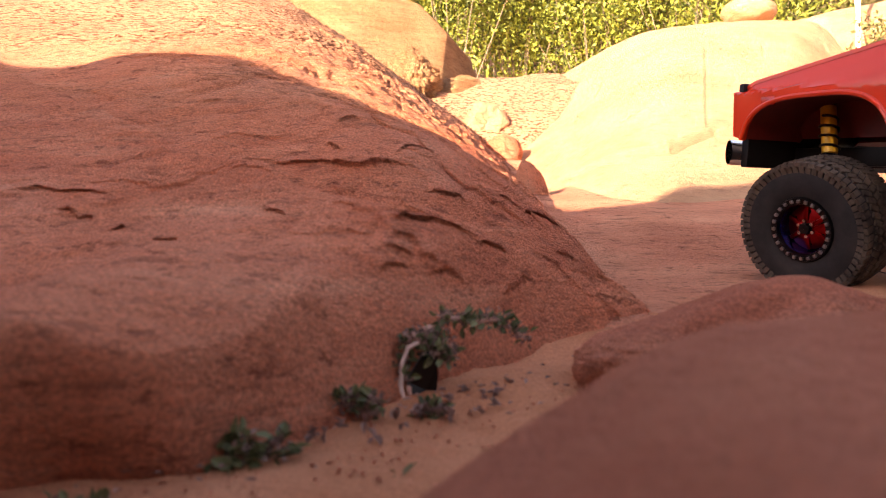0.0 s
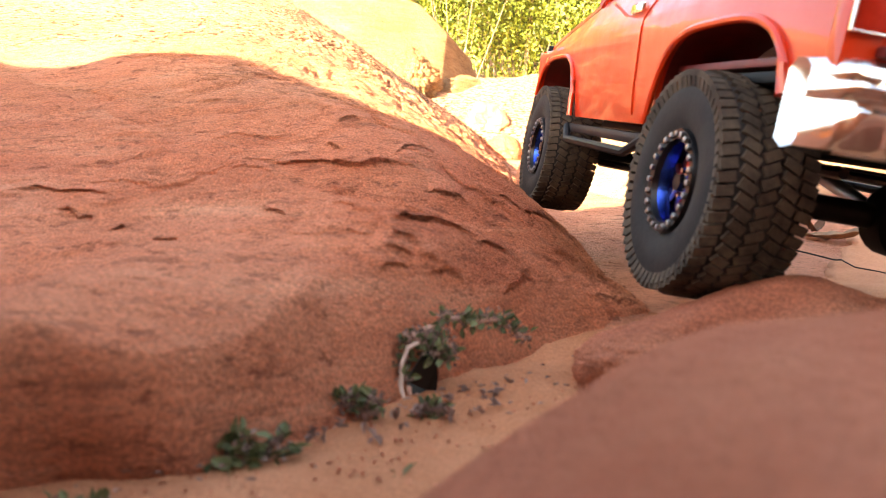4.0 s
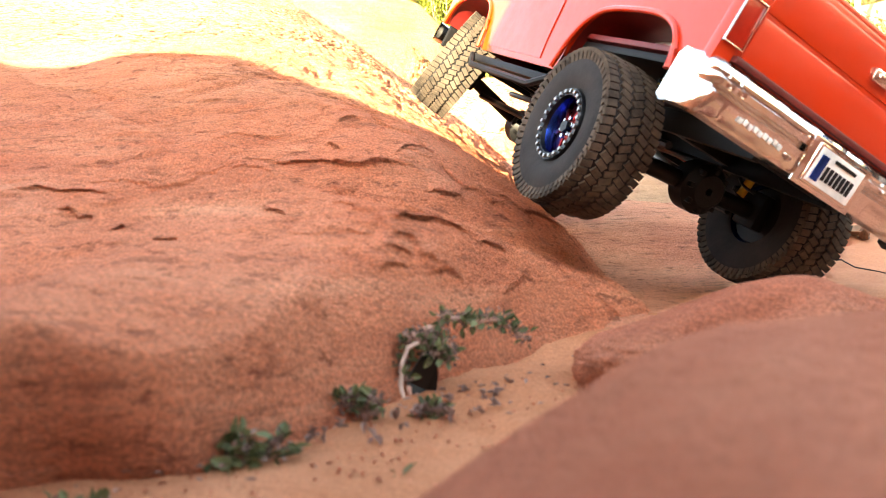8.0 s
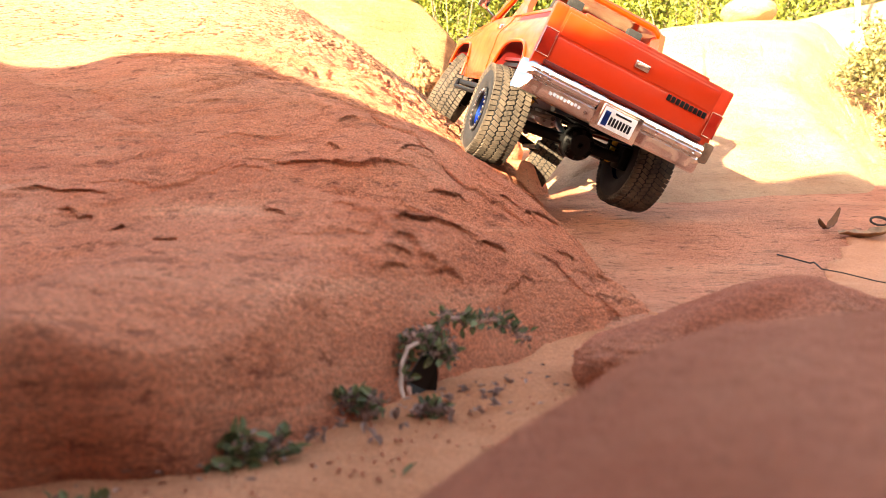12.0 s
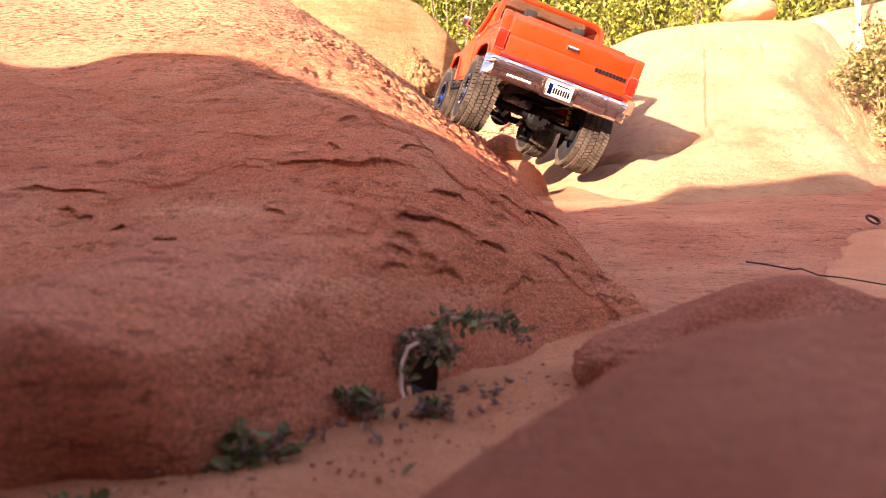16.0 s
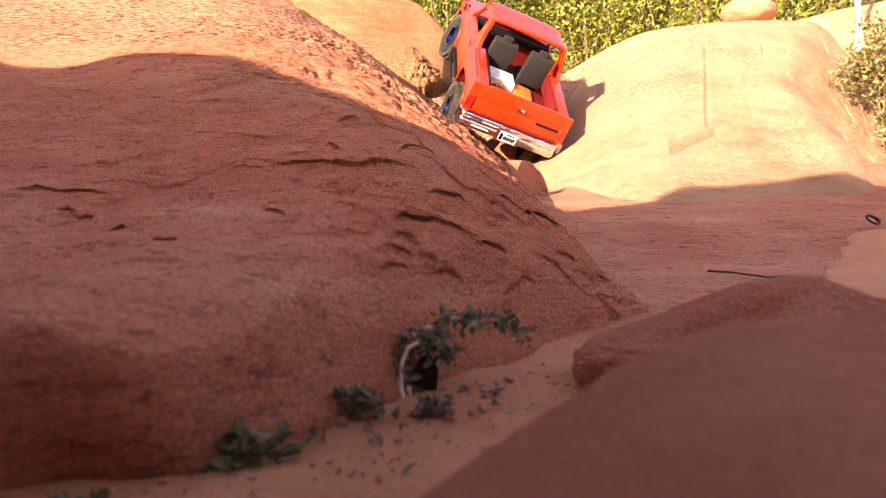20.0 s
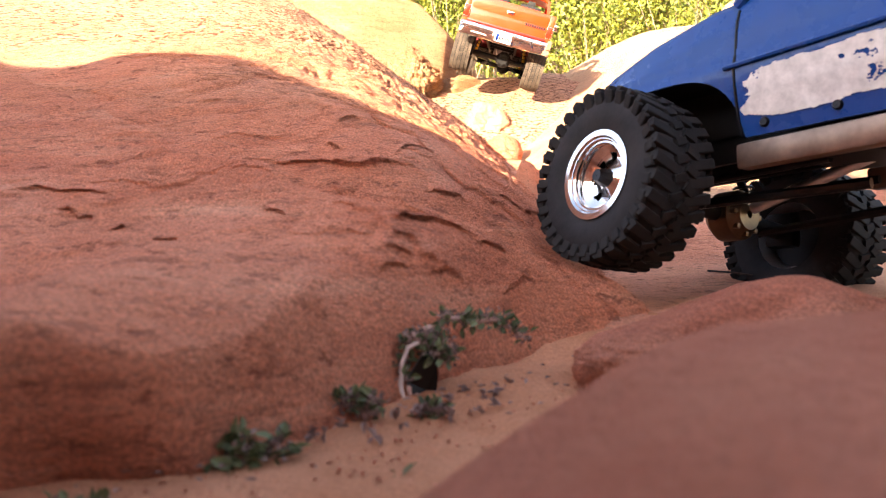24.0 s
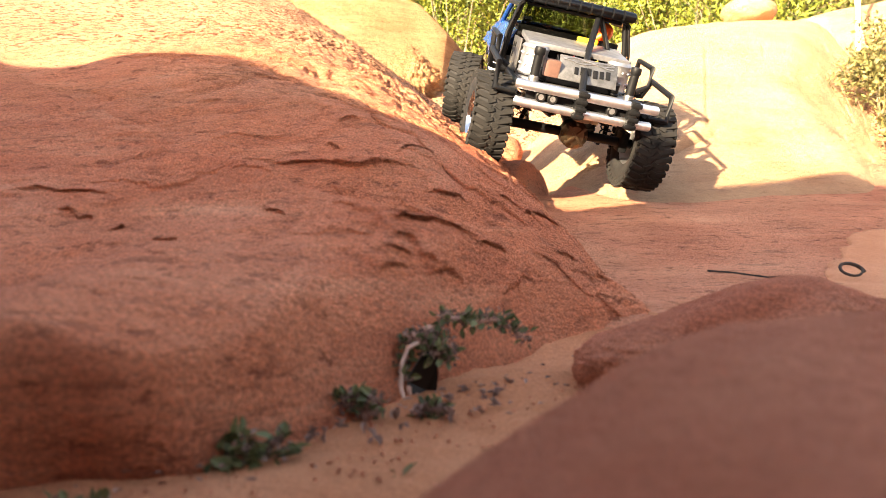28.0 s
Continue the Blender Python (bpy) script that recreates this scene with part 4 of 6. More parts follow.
def build_red():
    t = thing("model_truck", "red and chrome scale model off-road truck with open back", "model truck")
    R_, W_, half = 0.0558, 0.042, 0.0915
    # sides
    def belt(y):
        return float(np.interp(y, [-0.27, 0.085, 0.225, 0.238], [0.119, 0.119, 0.098, 0.092]))

    def low(y):
        z = float(np.interp(y, [-0.27, -0.225, -0.09, 0.09, 0.225, 0.238], [0.052, 0.046, 0.030, 0.030, 0.046, 0.05]))
        return max(arch(y, -0.156, 0.069, z, 0.080), arch(y, 0.156, 0.069, z, 0.080))

    def side_x(z, b_):
        return float(np.interp(z + 0.119 - b_ if z > 0.088 else z, [0.03, 0.05, 0.084, 0.090, 0.095, 0.106, 0.116, 0.119], [0.1005, 0.1035, 0.106, 0.1062, 0.1045, 0.0990, 0.0955, 0.0935]))

    for s in (-1, 1):
        bm = bmesh.new()
        rows = []
        for y in np.concatenate([np.linspace(-0.258, 0.238, 130)]):
            b_, l_ = belt(y), low(y)
            rows.append([(s * side_x(z, b_), y, z) for z in l_ + (b_ - l_) * np.array([0, 0.04, 0.1, 0.2, 0.3, 0.4, 0.5, 0.58, 0.64, 0.68, 0.72, 0.76, 0.8, 0.85, 0.9, 0.96, 1.0])])
        sheet(bm, rows, (-s * 0.003, 0, 0))
        side = part("body_side", bm, M["red"], t)
        for c in (-0.156, 0.156):
            bm = bmesh.new()
            ys = np.linspace(c - 0.0705, c + 0.0705, 40)
            tube(bm, [(s * 0.1055, y, low(y)) for y in ys], 0.0022, 8)
            part("wheel_arch_lip", bm, M["red"], side)
            bm = bmesh.new()
            rows = [[(s * 0.102, y, low(y) + 0.001), (s * 0.04, y, low(y) + 0.001), (s * 0.036, y, min(0.05, low(y)))] for y in ys]
            sheet(bm, rows, (0, 0, 0.002))
            part("inner_wing", bm, M["red_in"], side, "dull red inner wheel arch")
        bm = bmesh.new()
        rows = []
        for y in np.linspace(-0.052, 0.072, 24):
            rows.append([(s * (side_x(z, 0.119) + 0.0009), y, z) for z in np.linspace(0.035, 0.1185, 14)])
        sheet(bm, rows, (-s * 0.002, 0, 0))
        door = part("door", bm, M["red"], t)
        bm = bmesh.new()
        box(bm, (s * 0.1045, -0.035, 0.1), (0.004, 0.021, 0.006), 0.0012)
        part("door_handle", bm, M["chrome"], door, "chrome door handle")
        bm = bmesh.new()
        tube(bm, [(s * 0.099, 0.062, 0.119), (s * 0.118, 0.064, 0.126)], 0.0012, 6)
        box(bm, (s * 0.121, 0.064, 0.133), (0.014, 0.005, 0.017), 0.002)
        part("wing_mirror", bm, M["chrome"], t, "chrome wing mirror")
        bm = bmesh.new()
        box(bm, (s * 0.1055, 0.2, 0.078), (0.0015, 0.014, 0.007), 0.0005)
        part("side_marker", bm, M["lens_red"], t)
        bm = bmesh.new()
        box(bm, (s * 0.098, 0.0, 0.021), (0.012, 0.185, 0.007), 0.0025)
        for y in (-0.06, -0.02, 0.02, 0.06):
            box(bm, (s * 0.066, y, 0.022), (0.062, 0.006, 0.005), 0.001)
        tube(bm, [(s * 0.104, -0.09, 0.022), (s * 0.108, -0.07, 0.012), (s * 0.108, 0.07, 0.012), (s * 0.104, 0.09, 0.022)], 0.003, 8)
        part("rock_slider", bm, M["black"], t)
    # hood and nose
    bm = bmesh.new()
    rows = [[(x, y, belt(y) - 0.001 + 0.008 * (1 - (x / 0.1) ** 2) - (0.0015 if 0.03 < abs(x) < 0.036 else 0)) for x in np.linspace(-0.096, 0.096, 25)] for y in np.linspace(0.075, 0.238, 24)]
    sheet(bm, rows, (0, 0, -0.003))
    part("hood", bm, M["red"], t)
    bm = bmesh.new()
    box(bm, (0, 0.236, 0.073), (0.2, 0.006, 0.046), 0.002)
    grille = part("grille", bm, M["black"], t)
    bm = bmesh.new()
    for k in range(5):
        box(bm, (0, 0.2405, 0.056 + k * 0.008), (0.12, 0.003, 0.0022), 0.0006)
    part("grille_bars", bm, M["chrome"], grille, "chrome grille bars")
    for s in (-1, 1):
        bm = bmesh.new()
        lathe(bm, [(0, 0.001), (0.004, 0.001), (0.002, 0.012), (0, 0.013)], 24, "y", (s * 0.08, 0.2395, 0.076))
        part("headlight", bm, M["white"], grille, "round pale headlight")
    bm = bmesh.new()
    rows = [[(x, 0.252 - 0.012 * abs(x / 0.108) ** 3 + 0.004 * math.cos(a), 0.036 + 0.011 * math.sin(a)) for a in np.linspace(-math.pi, math.pi, 13)] for x in np.linspace(-0.104, 0.104, 25)]
    sheet(bm, rows)
    part("front_bumper", bm, M["chrome"], t, "chrome front bumper")
    bm = bmesh.new()
    box(bm, (0, 0.232, 0.04), (0.19, 0.008, 0.034), 0.002)
    part("front_valance", bm, M["black"], t)
    # tailgate
    bm = bmesh.new()
    box(bm, (0, -0.2565, 0.0865), (0.188, 0.008, 0.066), 0.003)
    gate = part("tailgate", bm, M["red"], t)
    for c, sz in (((0, -0.2595, 0.103), (0.182, 0.004, 0.024)), ((0, -0.2595, 0.074), (0.182, 0.004, 0.030)), ((0, -0.2565, 0.1185), (0.15, 0.007, 0.006))):
        bm = bmesh.new()
        box(bm, c, sz, 0.0018)
        part("tailgate_panel", bm, M["red"], gate)
    bm = bmesh.new()
    box(bm, (0, -0.263, 0.1), (0.017, 0.004, 0.0075), 0.0015)
    box(bm, (0, -0.2655, 0.1), (0.011, 0.002, 0.003), 0.0006)
    part("tailgate_handle", bm, M["chrome"], gate, "chrome tailgate handle")
    for k in range(9):
        bm = bmesh.new()
        box(bm, (0.042 + k * 0.0055, -0.2622, 0.0855), (0.0042, 0.0015, 0.0062), 0.0004)
        part("badge_bar", bm, M["black"], gate)
    for s in (-1, 1):
        bm = bmesh.new()
        box(bm, (s * 0.1, -0.2555, 0.0855), (0.015, 0.01, 0.068), 0.003)
        post = part("corner_post", bm, M["red"], t)
        bm = bmesh.new()
        box(bm, (s * 0.1, -0.2595, 0.08), (0.0135, 0.005, 0.025), 0.0015)
        lamp = part("tail_light", bm, M["lens_red"], post, "red ribbed tail light")
        bm = bmesh.new()
        for dx, dz, sx, sz in ((-0.0068, 0, 0.0007, 0.026), (0.0068, 0, 0.0007, 0.026), (0, 0.0128, 0.0143, 0.0007), (0, -0.0128, 0.0143, 0.0007)):
            box(bm, (s * 0.1 + dx, -0.262, 0.08 + dz), (sx, 0.002, sz), 0.0003)
        part("light_trim", bm, M["chrome"], post, "thin chrome light trim")
    # rear bumper
    bm = bmesh.new()
    sec = [(0.003, 0.0268), (0.0095, 0.0280), (0.0115, 0.0305), (0.0118, 0.0415), (0.0100, 0.0432), (0.0092, 0.0446), (0.0112, 0.0462), (0.0118, 0.0495), (0.0104, 0.0512), (0.0116, 0.0528), (0.0106, 0.0560), (0.0070, 0.0585), (0.001, 0.0592), (-0.003, 0.055), (-0.003, 0.0300)]
    rows = []
    for x in np.linspace(-0.110, 0.113, 79):
        wrap = 0.026 * np.clip((abs(x) - 0.097) / 0.015, 0, 1) ** 2.6
        rows.append([(x, -0.2575 - d + wrap + 0.0006 * float(vnoise(x * 90, z * 70, 0, 4)), z) for d, z in sec + sec[:1]])
    sheet(bm, rows)
    bm.faces.ensure_lookup_table()
    bumper = part("rear_bumper", bm, M["chrome"], t, "dented chrome rear bumper")
    bm = bmesh.new()
    box(bm, (0, -0.2715, 0.0395), (0.042, 0.003, 0.024), 0.001)
    box(bm, (0, -0.2698, 0.0395), (0.052, 0.003, 0.029), 0.001)
    part("plate_frame", bm, M["chrome"], bumper)
    bm = bmesh.new()
    box(bm, (0, -0.2733, 0.0395), (0.038, 0.001, 0.0205), 0.0003)
    plate = part("plate", bm, M["white"], bumper, "pale plate with dark bars")
    bm = bmesh.new()
    for k in range(7):
        box(bm, (-0.0085 + k * 0.0037, -0.2741, 0.0375), (0.0026, 0.0006, 0.0084), 0.0002)
    box(bm, (0.003, -0.2741, 0.0462), (0.019, 0.0006, 0.0020), 0.0002)
    part("plate_bars", bm, M["black"], plate)
    bm = bmesh.new()
    box(bm, (-0.0143, -0.2741, 0.0385), (0.0060, 0.0006, 0.0150), 0.0002)
    part("plate_strip", bm, M["rim_blue"], plate)
    for k in range(9):
        bm = bmesh.new()
        box(bm, (-0.076 + k * 0.0041, -0.2699, 0.0362 + 0.0006 * (k % 2)), (0.0028, 0.0008, 0.0032), 0.0003, Matrix.Rotation(0.2, 3, "Y"))
        part("script_bar", bm, M["white"], bumper)
    for x in (-0.092, -0.083, -0.034, 0.045, 0.07, 0.092):
        bm = bmesh.new()
        lathe(bm, [(-0.2715, 0.0003), (-0.2685, 0.0003), (-0.2685, 0.002), (-0.2715, 0.0016)], 10, "y", (x, 0, 0.0475 if abs(x) > 0.04 else 0.034))
        part("bumper_bolt", bm, M["chrome"], bumper)
    # cab
    bm = bmesh.new()
    rows = [[(x, y, 0.178 + 0.0035 * (1 - (x / 0.086) ** 4) - 0.004 * max(0, (y - 0.02) / 0.02) - 0.012 * max(0, (abs(x) - 0.078) / 0.01) ** 2) for x in np.linspace(-0.088, 0.088, 29)] for y in np.linspace(-0.062, 0.032, 14)]
    sheet(bm, rows, (0, 0, -0.005))
    part("roof", bm, M["red"], t)
    for s in (-1, 1):
        bm = bmesh.new()
        tube(bm, [(s * 0.094, 0.083, 0.117), (s * 0.087, 0.05, 0.15), (s * 0.084, 0.03, 0.174)], 0.0048, 8)
        part("windscreen_pillar", bm, M["red"], t)
        bm = bmesh.new()
        sheet(bm, [[(s * 0.0965, -0.105, 0.118), (s * 0.0965, -0.035, 0.118)], [(s * 0.0945, -0.086, 0.13), (s * 0.0945, -0.042, 0.13)], [(s * 0.092, -0.078, 0.15), (s * 0.092, -0.048, 0.15)], [(s * 0.087, -0.072, 0.176), (s * 0.087, -0.045, 0.176)]], (-s * 0.007, 0, 0))
        part("rear_pillar", bm, M["red"], t)
        bm = bmesh.new()
        box(bm, (s * 0.087, -0.173, 0.1175), (0.02, 0.168, 0.004), 0.0015)
        part("bed_rail", bm, M["red"], t)
    bm = bmesh.new()
    tube(bm, [(-0.087, -0.064, 0.172), (-0.07, -0.068, 0.1785), (0.07, -0.068, 0.1785), (0.087, -0.064, 0.172)], 0.0045, 8)
    part("roof_hoop", bm, M["red"], t)
    bm = bmesh.new()
    sheet(bm, [[(-0.086, 0.08, 0.12), (0.086, 0.08, 0.12)], [(-0.08, 0.034, 0.172), (0.08, 0.034, 0.172)]], (0, 0.0015, 0.001))
    glass = part("windscreen", bm, M["glass"], t, "clear windscreen")
    glass.visible_shadow = False
    # tub and interior
    bm = bmesh.new()
    box(bm, (0, -0.09, 0.062), (0.19, 0.35, 0.004), 0.001)
    box(bm, (0, 0.078, 0.09), (0.19, 0.006, 0.056), 0.002)
    for s in (-1, 1):
        box(bm, (s * 0.083, -0.156, 0.101), (0.03, 0.14, 0.03), 0.006)
    part("interior_tub", bm, M["red_in"], t, "red interior tub")
    bm = bmesh.new()
    box(bm, (0, 0.066, 0.108), (0.18, 0.024, 0.018), 0.004)
    part("dashboard", bm, M["black"], t)
    for s in (-1, 1):
        bm = bmesh.new()
        box(bm, (s * 0.042, -0.048, 0.076), (0.05, 0.052, 0.03), 0.006)
        seat = part("seat", bm, M["grey"], t, "dark grey foam seat")
        bm = bmesh.new()
        box(bm, (s * 0.042, -0.082, 0.115), (0.054, 0.022, 0.074), 0.005, Matrix.Rotation(radians(10), 3, "X"))
        part("backrest", bm, M["grey"], seat)
        bm = bmesh.new()
        box(bm, (s * 0.042, -0.086, 0.156), (0.02, 0.011, 0.012), 0.003)
        part("headrest", bm, M["grey"], seat)
    bm = bmesh.new()
    box(bm, (-0.03, -0.13, 0.082), (0.055, 0.05, 0.03), 0.002)
    gear = part("electronics_box", bm, M["white"], t, "white electronics box with wires")
    bm = bmesh.new()
    for k in range(5):
        tube(bm, [(-0.05 + k * 0.01, -0.155, 0.08), (-0.04 + k * 0.012, -0.17, 0.095 - 0.004 * k), (-0.01 + k * 0.01, -0.18, 0.075)], 0.0016, 6)
    part("wires", bm, M["orange"], gear)
    bm = bmesh.new()
    box(bm, (0.02, -0.215, 0.075), (0.09, 0.022, 0.02), 0.003)
    box(bm, (0.05, -0.205, 0.083), (0.03, 0.03, 0.016), 0.004)
    part("battery", bm, M["white"], t, "white wrapped battery")
    bm = bmesh.new()
    box(bm, (0.02, -0.15, 0.078), (0.04, 0.05, 0.024), 0.004)
    part("motor", bm, M["orange"], t, "orange motor housing")
    bm = bmesh.new()
    box(bm, (0, -0.09, 0.056), (0.186, 0.34, 0.005), 0.001)
    box(bm, (0, 0.15, 0.062), (0.066, 0.14, 0.005), 0.001)
    part("floor_pan", bm, M["black"], t, "black floor pan")
    chassis_parts(t, -0.25, 0.235, 0.034)
    for y in (-0.156, 0.156):
        for s in (-1, 1):
            shock(t, s * 0.062, y + 0.012, 0.004, 0.075, -0.02 if y < 0 else 0.02, M["yellow"])
    bm = bmesh.new()
    box(bm, (0.03, -0.2, 0.05), (0.035, 0.05, 0.02), 0.003)
    part("servo", bm, M["red_in"], t, "red servo block")
    bm = bmesh.new()
    box(bm, (-0.045, -0.19, 0.052), (0.03, 0.04, 0.016), 0.003)
    part("receiver_box", bm, M["blue_plastic"], t, "blue receiver box")
    # recovery board on the right corner
    bm = bmesh.new()
    box(bm, (0.108, -0.25, 0.052), (0.012, 0.03, 0.022), 0.004)
    part("corner_block", bm, M["wood"], t, "worn tan corner block")
    axles = [build_axle(t, 0.084, M["black"], M["black"], f) for f in (False, True)]
    wheels = [build_wheel(t, R_, W_, s, "mud_terrain") for s in (-1, 1, -1, 1)]
    return t, axles, wheels


def build_blue():
    t = thing("model_crawler", "scuffed blue scale model crawler with a black cage", "model truck")
    R_, W_, half, wb = 0.0602, 0.046, 0.1085, 0.1597

    def belt(y):
        return float(np.interp(y, [-0.05, 0.06, 0.1, 0.15, 0.19, 0.21, 0.224], [0.114, 0.118, 0.118, 0.110, 0.098, 0.087, 0.072]))

    def low(y):
        z = float(np.interp(y, [-0.05, 0.09, 0.205, 0.23], [0.030, 0.032, 0.058, 0.062]))
        return arch(y, wb - 0.006, 0.074, z, 0.076)

    def skin_x(z):
        return float(np.interp(z, [0.028, 0.056, 0.073, 0.077, 0.083, 0.102, 0.118], [0.083, 0.088, 0.0895, 0.0895, 0.0865, 0.084, 0.078]))

    for s in (-1, 1):
        bm = bmesh.new()
        rows = []
        for y in np.linspace(-0.05, 0.224, 90):
            b_, l_ = belt(y), low(y)
            pull = 1 - 0.10 * max(0.0, (y - 0.17) / 0.055) ** 2
            rows.append([(s * skin_x(z + 0.118 - b_ if z > 0.09 else z) * pull, y, z) for z in l_ + (b_ - l_) * np.linspace(0, 1, 16)])
        sheet(bm, rows, (-s * 0.003, 0, 0))
        side = part("body_side", bm, M["blue"], t)
        bm = bmesh.new()
        tube(bm, [(s * 0.0905, y, 0.0755) for y in np.linspace(-0.048, 0.088, 9)], 0.0016, 6)
        part("belt_crease", bm, M["blue"], side)
        for y in (-0.036, 0.082):
            bm = bmesh.new()
            tube(bm, [(s * (skin_x(z) + 0.0002), y, z) for z in np.linspace(0.033, 0.112, 12)], 0.0009, 5)
            part("door_seam", bm, M["black"], side)
        # bare patch with a torn outline
        bm = bmesh.new()
        ny, nz = 150, 66
        ys_, zs_ = np.linspace(-0.034, 0.084, ny), np.linspace(0.034, 0.0745, nz)
        gy, gz = np.meshgrid((ys_ - 0.024) / 0.053, (zs_ - 0.0555) / 0.0150)
        inside = (np.abs(gy) ** 4 + np.abs(gz) ** 4) ** 0.25 + 0.22 * fbm(gy * 3.1, gz * 1.6, s, 4, 0.6, 90) + 0.35 * np.clip(gy * -1 - 0.6, 0, 1) * (gz > 0) < 0.97
        inside &= fbm(gy * 5, gz * 2.2, s + 0.5, 5, 0.65, 92) < 0.5 - 0.25 * step(0.2, -0.6, gy)
        made = {}
        for a in range(nz):
            for c in range(ny):
                made[a, c] = bm.verts.new((s * (skin_x(zs_[a]) + 0.0007), ys_[c], zs_[a]))
        for a in range(nz - 1):
            for c in range(ny - 1):
                if inside[a, c]:
                    bm.faces.new((made[a, c], made[a, c + 1], made[a + 1, c + 1], made[a + 1, c]))
        bmesh.ops.delete(bm, geom=[v for v in bm.verts if not v.link_faces], context="VERTS")
        part("scuffed_patch", bm, M["scuff"], side, "scuffed bare white patch")
        for y in (-0.0265, -0.011, 0.023, 0.066):
            bm = bmesh.new()
            lathe(bm, [(s * 0.081, 0.0004), (s * 0.0865, 0.0004), (s * 0.0865, 0.0022), (s * 0.085, 0.0032), (s * 0.081, 0.0032)], 12, "x", (0, y, 0.0385))
            part("body_bolt", bm, M["gunmetal"], side)
        bm = bmesh.new()
        box(bm, (s * 0.077, 0.02, 0.0215), (0.012, 0.135, 0.016), 0.003)
        part("rock_slider", bm, M["bronze_plate"], t, "scraped bronze sill plate")
        bm = bmesh.new()
        tube(bm, [(s * 0.078, 0.085, 0.116), (s * 0.076, 0.055, 0.14), (s * 0.074, 0.03, 0.154)], 0.004, 8)
        part("windscreen_pillar", bm, M["blue"], t)
        # cage: hoop behind the cab and the rail along the bed
        bm = bmesh.new()
        tube(bm, [(s * 0.084, -0.05, 0.02), (s * 0.088, -0.052, 0.07), (s * 0.086, -0.052, 0.112), (s * 0.076, -0.05, 0.154)], 0.0045, 10)
        part("cage_hoop", bm, M["black"], t, "black tube cage hoop")
        bm = bmesh.new()
        tube(bm, [(s * 0.0885, -0.058, 0.018), (s * 0.0925, -0.06, 0.07), (s * 0.0905, -0.06, 0.11), (s * 0.08, -0.056, 0.15)], 0.0022, 8)
        part("wiring_loom", bm, M["gunmetal"], t, "thin dark wiring loom on the cage")
        bm = bmesh.new()
        tube(bm, [(s * 0.084, -0.055, 0.062), (s * 0.084, -0.21, 0.058)], 0.0042, 8)
        part("bed_rail", bm, M["black"], t)
        for pts in ([(0.088, -0.056, 0.066), (0.104, -0.058, 0.068), (0.108, -0.062, 0.108), (0.108, -0.122, 0.104), (0.108, -0.126, 0.080), (0.09, -0.13, 0.07)],
                    [(0.088, -0.100, 0.062), (0.110, -0.104, 0.064), (0.114, -0.118, 0.087), (0.114, -0.202, 0.079), (0.114, -0.208, 0.048), (0.088, -0.208, 0.048)]):
            bm = bmesh.new()
            tube(bm, [(s * x, y, z) for x, y, z in pts], 0.0040, 8)
            part("tyre_guard", bm, M["black"], t, "bent black tyre guard loop")
        # bed: side wall, dimpled can, hoses and shock reservoir
        bm = bmesh.new()
        box(bm, (s * 0.077, -0.088, 0.084), (0.002, 0.058, 0.046), 0.0005)
        panel = part("side_panel", bm, M["dark_metal"], t, "dark scuffed side panel with holes")
        for dy, dz in ((0.016, 0.012), (0.016, -0.002), (0.004, 0.012)):
            bm = bmesh.new()
            lathe(bm, [(s * 0.0765, 0.0003), (s * 0.0788, 0.0003), (s * 0.0788, 0.0034), (s * 0.0765, 0.0034)], 14, "x", (0, -0.088 + dy, 0.084 + dz))
            part("panel_hole", bm, M["black"], panel)
        bm = bmesh.new()
        lathe(bm, [(0.064, 0.0005), (0.104, 0.0005), (0.104, 0.016), (0.100, 0.0185), (0.097, 0.0175), (0.070, 0.0175), (0.067, 0.0185), (0.064, 0.016)], 26, "z", (s * 0.058, -0.128, 0.0))
        can = part("storage_can", bm, M["dull_metal"], t, "dimpled silver storage can")
        for k in range(14):
            bm = bmesh.new()
            a, z = math.radians(-110 + 32 * (k % 7)), 0.077 + 0.014 * (k // 7)
            bmesh.ops.create_uvsphere(bm, u_segments=8, v_segments=6, radius=0.0022, matrix=Matrix.Translation((s * (0.058 + 0.0172 * math.cos(a)), -0.128 + 0.0172 * math.sin(a), z)))
            part("dimple", bm, M["dull_metal"], can)
        for k in range(2):
            bm = bmesh.new()
            x = s * (0.068 - 0.01 * k)
            tube(bm, [(x, -0.064, 0.070 + 0.004 * k), (x, -0.074, 0.094), (x - s * 0.006, -0.096, 0.104), (x - s * 0.012, -0.112, 0.098)], 0.0022, 8)
            part("hose", bm, M["scuff"], t, "pale rubber hose")
        bm = bmesh.new()
        lathe(bm, [(0.05, 0.0005), (0.096, 0.0005), (0.096, 0.0058), (0.05, 0.0058)], 16, "z", (s * 0.064, -0.186, 0.0))
        tower = part("shock_tower", bm, M["black"], t, "black shock reservoir")
        bm = bmesh.new()
        lathe(bm, [(0.095, 0.0005), (0.105, 0.0005), (0.105, 0.0064), (0.103, 0.0072), (0.097, 0.0072), (0.095, 0.006)], 10, "z", (s * 0.064, -0.186, 0.0))
        part("reservoir_cap", bm, M["black"], tower)
        bm = bmesh.new()
        lathe(bm, [(0.062, 0.0057), (0.066, 0.007), (0.07, 0.0057)], 16, "z", (s * 0.064, -0.186, 0.0))
        part("clamp_ring", bm, M["bolt"], tower)
    # hood and nose
    bm = bmesh.new()
    rows = [[(x, y, belt(y) - 0.001 + 0.009 * (1 - (x / 0.08) ** 2) * (1 - 0.5 * max(0, (y - 0.18) / 0.045))) for x in np.linspace(-0.079, 0.079, 21)] for y in np.linspace(0.08, 0.222, 26)]
    sheet(bm, rows, (0, 0, -0.003))
